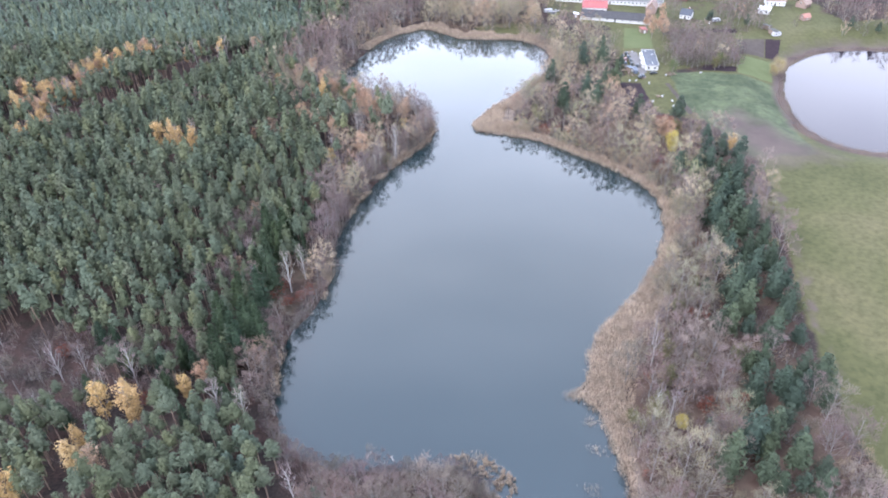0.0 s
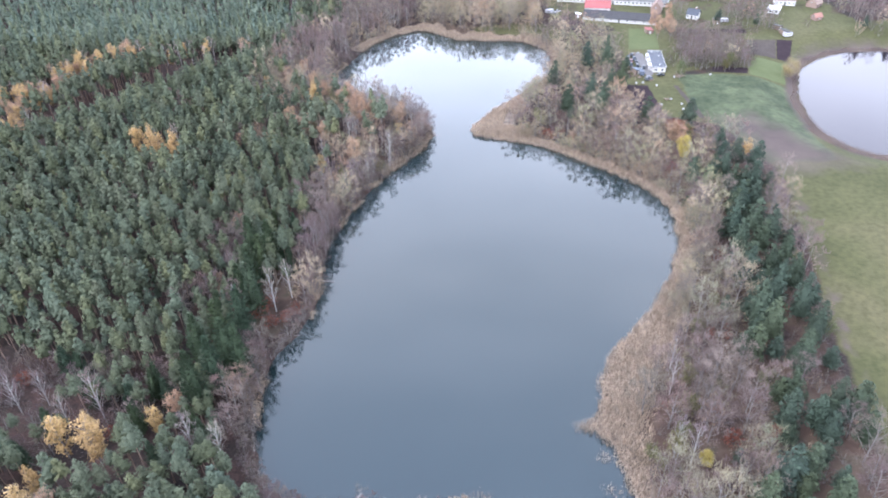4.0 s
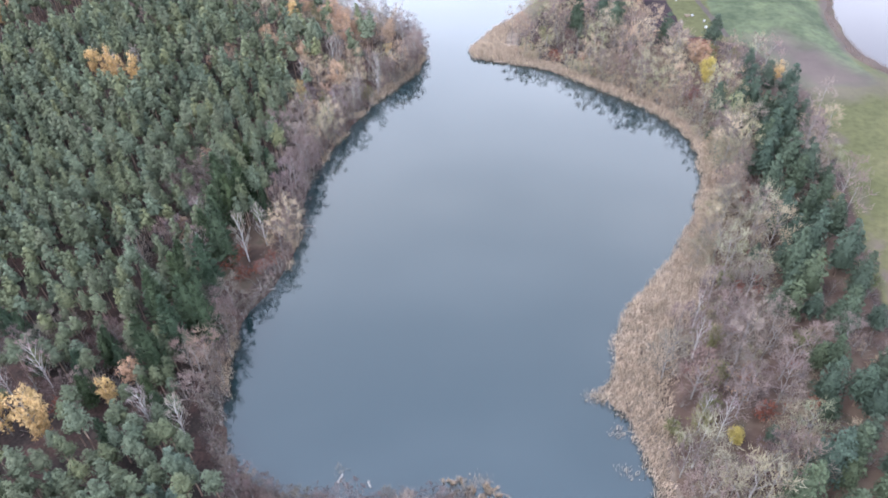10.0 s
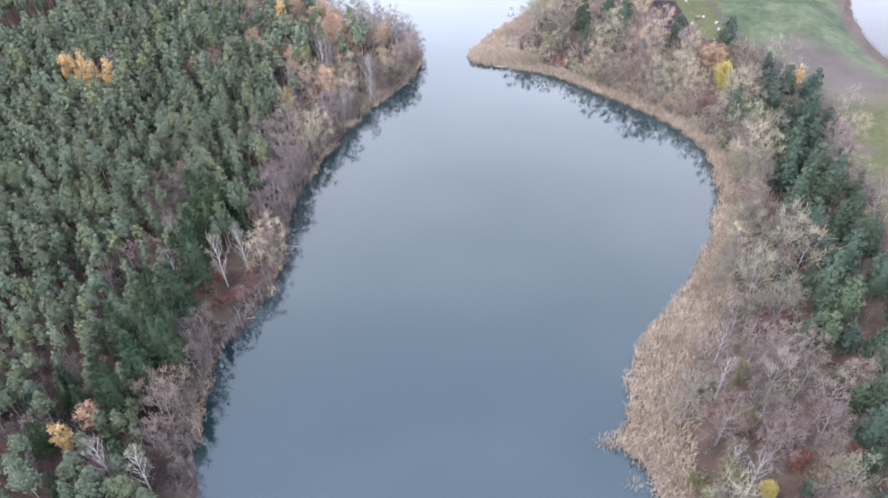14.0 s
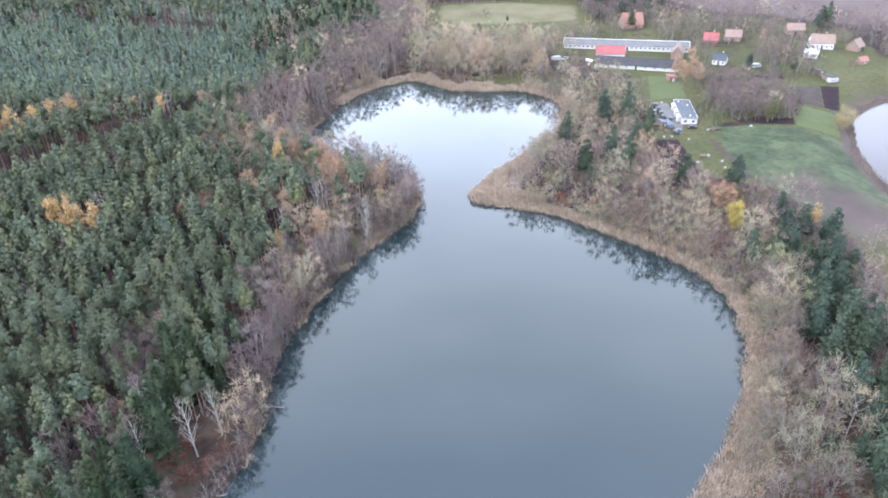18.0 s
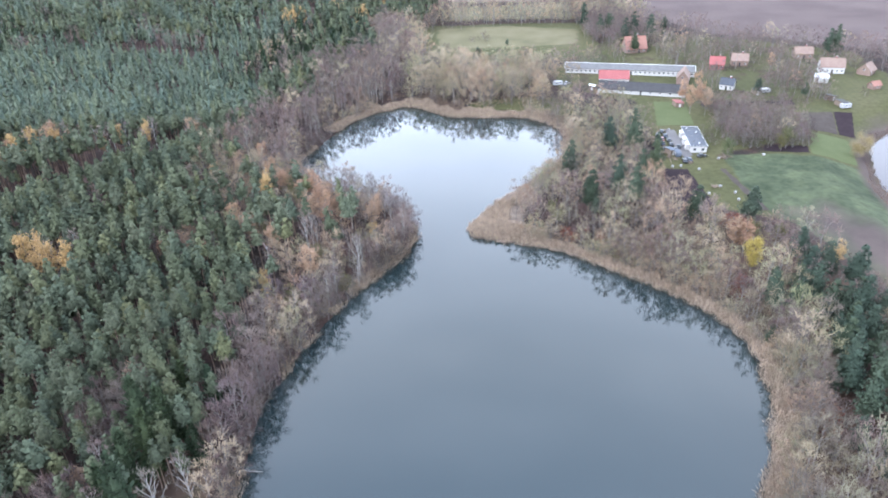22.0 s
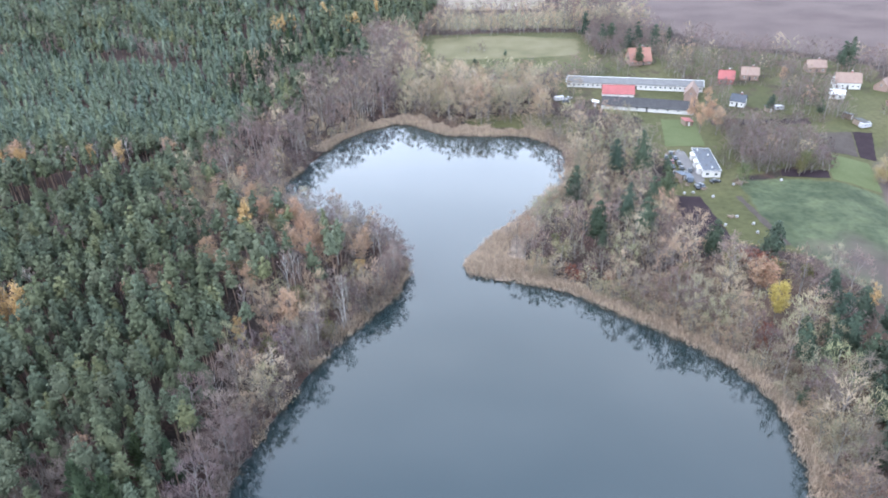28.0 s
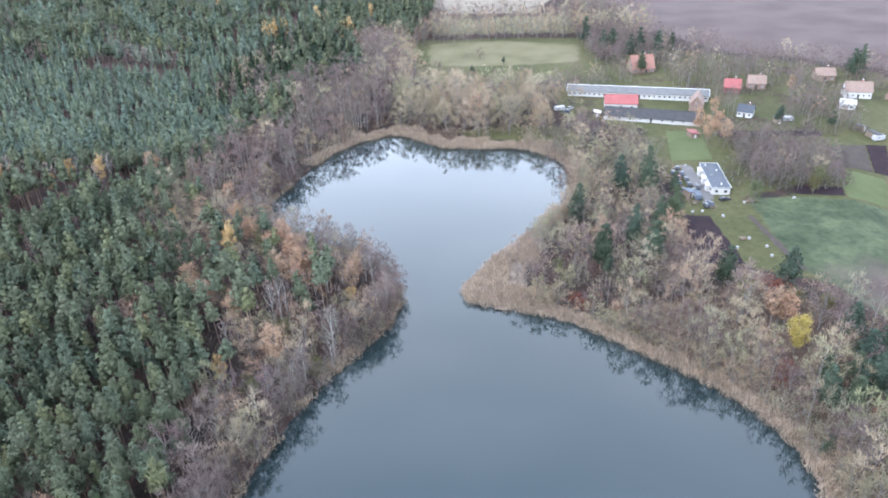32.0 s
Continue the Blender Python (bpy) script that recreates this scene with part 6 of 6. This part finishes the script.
def lean_shed(x, y, turn, w, l, h, roof, label, name="garden_shed"):
    ob = stand(name, x, y, turn, label, "shed", "sheds", sink=0.1)
    bm = bmesh.new()
    prism(bm, [(-w / 2, 0), (w / 2, 0), (w / 2, h), (-w / 2, h + 0.5)], -l / 2, l / 2)
    part("wall", bm, "plank", ob)
    bm = bmesh.new()
    prism(bm, [(-w / 2 - 0.3, h + 0.58), (w / 2 + 0.3, h - 0.02), (w / 2 + 0.3, h + 0.1), (-w / 2 - 0.3, h + 0.7)], -l / 2 - 0.3, l / 2 + 0.3)
    part("roof", bm, roof, ob)
    boxed("door", -0.45, -l / 2 - 0.05, 0.1, 0.45, -l / 2 - 0.002, 1.95, "grey_wall", ob)
    return ob


def heap(x, y, mat, label, name="woodpile", n=16, spread=1.6):
    """A pile of logs, boards or scrap."""
    ob = stand(name, x, y, float(rng.uniform(0, 180)), label, name, "piles in the yard")
    for k in range(n):
        bm = bmesh.new()
        l, r = rng.uniform(0.5, 1.1), rng.uniform(0.09, 0.18)
        m = pose(rng.normal(0, spread * 0.4), rng.normal(0, spread * 0.3), r + 0.2 * (k % 4), 90, 0, rng.normal(0, 12))
        bmesh.ops.create_cone(bm, cap_ends=True, segments=6, radius1=r, radius2=r * 0.9, depth=2 * l, matrix=m)
        part("log", bm, mat, ob)
    return ob


surface("tank_plastic", (0.19, 0.19, 0.19), (0.25, 0.25, 0.25), 0.5, 1.0, 3.0, 0)


def tank(x, y, label="white plastic water tank in a cage", name="water_tank"):
    ob = stand(name, x, y, float(rng.uniform(0, 90)), label, "tank", "water tanks")
    ob.scale = (0.75, 0.75, 0.8)
    boxed("tank", -0.55, -0.5, 0.14, 0.55, 0.5, 1.1, "tank_plastic", ob, bevel=0.06)
    boxed("pallet", -0.6, -0.55, 0, 0.6, 0.55, 0.13, "plank", ob)
    for px_ in (-0.57, 0.57):
        for py_ in (-0.52, 0.52):
            boxed("cage_bar", px_ - 0.02, py_ - 0.02, 0.13, px_ + 0.02, py_ + 0.02, 1.16, "grey_wall", ob)
    return ob


car(110.5, 389, 78, "car_dark", "black hatchback parked beside the bungalow")
car(110, 384, 80, "car_dark", "black saloon parked in the junk row")
car(110, 378, 70, "car_dark", "dark estate car parked in the yard")
car(118.5, 369, 10, "car_dark", "black car parked on the grass by the bungalow")
car(110, 365, 85, "car_dark", "dark car at the end of the yard")
car(110.5, 394.5, 80, "car_blue", "blue car parked along the yard fence")
car(78, 473, 15, "car_blue", "blue car parked beside the barn track")
car(80.5, 478, 30, "car_white", "white car parked by the long barn")
for k, (x, y, paint, what) in enumerate(((107.5, 396, "car_dark", "dark hatchback in the junk row"), (108, 391, "car_red", "faded red car in the junk row"),
                                         (106.5, 386, "car_blue", "dull blue car among scrap"), (112.5, 381, "car_dark", "black car on the gravel"),
                                         (106, 379, "car_dark", "dark scrap car among boards"), (112, 366, "car_blue", "blue car by the yard entrance"), (110.5, 400, "car_dark", "dark car at the far end of the yard"))):
    car(x, y, 70 + 13 * (k % 3), paint, what)
van(109, 372, 85, "tarp", "blue-grey trailer with a pale roof in the yard", "trailer")
van(75, 477, 10, "car_white", "white caravan parked by the woods")
van(207, 421, 12, "car_white", "white caravan in a garden")
van(179, 449, 5, "car_white", "white caravan on the village lawn")
lean_shed(107, 375, 20, 3, 4, 2.1, "tarp", "plank shed with a blue-grey sheet roof")
lean_shed(207, 424, 10, 4, 7, 2.2, "dark_roof", "dark garden shed with a flat black roof")
lean_shed(206, 434, 30, 3, 4, 2.0, "grey_roof", "plank shed in a village garden")
lean_shed(129, 435, 5, 4, 5, 2.2, "red_roof", "small shed with a reddish roof on the lawn")
lean_shed(92, 467, -15, 3, 3, 2.2, "trim_paint", "small white-roofed hut at the barn's end")
lean_shed(174, 448, 5, 3, 4, 2.1, "grey_roof", "little grey shed on the village lawn")
heap(113, 339, "plank", "weathered woodpile on the meadow edge", n=22)
for q in ((107, 392), (109, 400), (112, 401), (106, 381), (107, 368), (127, 366), (104, 389), (104.5, 394), (103.5, 383), (104, 376), (129, 367), (112, 364), (105.5, 371)):
    heap(*q, "plank", "loose pile of boards and firewood in the yard")
for q in ((103.5, 360.5), (107, 360.5), (113, 356), (115.5, 339), (109, 333), (119, 333), (118, 327), (114.5, 402), (124.5, 365.5), (93.5, 459), (144, 367)):
    tank(*q)


def fence(x0, y0, x1, y1, n, label, mat="plank", h=1.2):
    ob = stand("fence", x0, y0, 0, label, "fence")
    z0 = ob.matrix_basis.translation.z
    for k in range(n + 1):
        t = k / n
        dx, dy = (x1 - x0) * t, (y1 - y0) * t
        z = ground_z(x0 + dx, y0 + dy) - z0
        boxed("post", dx - 0.06, dy - 0.06, z - 0.2, dx + 0.06, dy + 0.06, z + h, mat, ob)
    for zz in (0.5, 1.0):
        bm = bmesh.new()
        ln = math.hypot(x1 - x0, y1 - y0)
        box(bm, 0, -0.03, zz, ln, 0.03, zz + 0.1)
        bm.transform(pose(0, 0, 0, 0, -math.degrees(math.atan2(ground_z(x1, y1) - z0, ln)), math.degrees(math.atan2(y1 - y0, x1 - x0))))
        part("rail", bm, mat, ob)
    return ob


fence(104, 364, 110, 406, 12, "weathered plank fence along the yard")
fence(232, 553, 208, 583, 14, "fence along the ploughed field")


def power_pole(x, y, h=9.0):
    ob = stand("power_pole", x, y, 10, "plain wooden power pole", "pole", "power poles", sink=0.3)
    bm = bmesh.new()
    bmesh.ops.create_cone(bm, cap_ends=True, segments=8, radius1=0.16, radius2=0.1, depth=h, matrix=pose(0, 0, h / 2))
    part("pole", bm, "dead_wood", ob)
    boxed("crossarm", -0.9, -0.06, h - 0.8, 0.9, 0.06, h - 0.66, "plank", ob)
    for xx in (-0.8, 0, 0.8):
        boxed("insulator", xx - 0.05, -0.05, h - 0.66, xx + 0.05, 0.05, h - 0.45, "trim_paint", ob)


for q in ((150, 505), (181, 494), (212, 482), (158, 558)):
    power_pole(*q)


# ---- at the water ----
def fallen_tree(x, y, turn, length, label):
    ob = new("fallen_tree")
    ob.matrix_basis = pose(x, y, 0.12, 0, -2, turn)
    tagged(ob, label, "dead tree")
    bm = bmesh.new()
    bmesh.ops.create_cone(bm, cap_ends=True, segments=7, radius1=0.22, radius2=0.07, depth=length, matrix=pose(0, 0, 0, 0, 90, 0))
    part("trunk", bm, "dead_wood", ob)
    for k in range(9):
        bm = bmesh.new()
        t, ln = rng.uniform(-0.35, 0.45), rng.uniform(0.8, 2.2) * min(1, length / 4)
        v, f = rod((length * t, 0, 0), (length * t + ln * 0.7, ln * rng.uniform(-1, 1), ln * rng.uniform(0.0, 0.5)), 0.06, 0.015, 4)
        vs = [bm.verts.new(q) for q in v]
        for q in f:
            bm.faces.new([vs[i] for i in q])
        part("branch", bm, "dead_wood", ob)


fallen_tree(-40.5, 207.5, -8, 7, "pale dead trunk lying out over the water")
fallen_tree(-3.5, 313, 12, 6, "grey fallen trunk at the tip of the peninsula")
fallen_tree(-22, 122, 60, 2.2, "pale dead branch lying in the shallow water")
fallen_tree(-15.6, 120.2, 120, 1.6, "pale dead branch lying in the shallow water")


def tussock_mesh(r, k=64):
    """A round tuft of leaning reed blades, about a metre across."""
    a, q = r.uniform(0, 2 * np.pi, k), r.uniform(0, 0.22, k)
    x, y, tip = np.cos(a) * q, np.sin(a) * q, r.uniform(0.3, 0.75, k)
    lean = r.uniform(0, 2 * np.pi)
    tip = tip * (1 + 0.7 * np.cos(a - lean))
    w, h, t = r.uniform(0.03, 0.07, k), r.uniform(0.35, 1.3, k), a + np.pi / 2
    v = np.stack([np.stack([x - np.cos(t) * w, y - np.sin(t) * w, 0 * x - 0.3], 1), np.stack([x + np.cos(t) * w, y + np.sin(t) * w, 0 * x - 0.3], 1),
                  np.stack([x + np.cos(a) * tip, y + np.sin(a) * tip, h], 1)], 1).reshape(-1, 3)
    return mesh_of("reed_tussock", v, np.arange(3 * k).reshape(-1, 3), ["reed"], tint=np.repeat(np.clip(r.normal(0.66, 0.2, k), 0, 1), 3))


tuft_r = np.random.default_rng(31)
TUFTS = [tussock_mesh(tuft_r) for k in range(7)]
for k in range(720):
    x, y = tuft_r.uniform(0, 18), tuft_r.uniform(106, 121.5)
    if not inside(x, y, TUFT_BANK) or noise.noise((x * 0.55, y * 0.55, 3.3)) < -0.12:
        continue
    ob = link("reed_tussock", TUFTS[k % 7])
    ob.matrix_basis = pose(x, y, max(0.0, ground_z(x, y)), 0, 0, tuft_r.uniform(0, 360)) @ Matrix.Scale(tuft_r.uniform(0.4, 0.95), 4)
    tagged(ob, "pale tuft of reeds standing in shallow water", "reeds", "reed tussocks")
for x, y, turn, length in ((-46.5, 180.5, 5, 3), (-51, 175.5, -25, 3.5), (-44.5, 226, 20, 2.5)):
    fallen_tree(x, y, turn, length, "pale dead branch hanging into the water from the bank")
fallen_tree(-26, 273, -30, 5, "grey fallen trunk at the bank")
for k, q in enumerate(((-135, 150, 70), (-126, 143, 35), (-140, 140, 60))):
    x, y, lean = q
    ob = stand("dead_trunk", x, y, 40 * k, "pale standing dead trunk without branches", "dead tree", "dead trunks", sink=0.2)
    bm = bmesh.new()
    bmesh.ops.create_cone(bm, cap_ends=True, segments=7, radius1=0.22, radius2=0.08, depth=8, matrix=pose(0, 0, 3.9))
    part("trunk", bm, "dead_wood", ob)

# a mooring stage at the reed spit
ob = new("landing_stage")
ob.matrix_basis = pose(27.5, 308.6, 0, 0, 0, -8)
tagged(ob, "small dark plank landing stage at the reeds", "jetty")
for k in range(9):
    boxed("plank", -2 + k * 0.45, -0.8, 0.35, -2 + k * 0.45 + 0.4, 0.8, 0.41, "plank", ob)
for xx in (-1.9, 1.9):
    for yy in (-0.7, 0.7):
        boxed("post", xx - 0.07, yy - 0.07, -1.6, xx + 0.07, yy + 0.07, 0.344, "plank", ob)
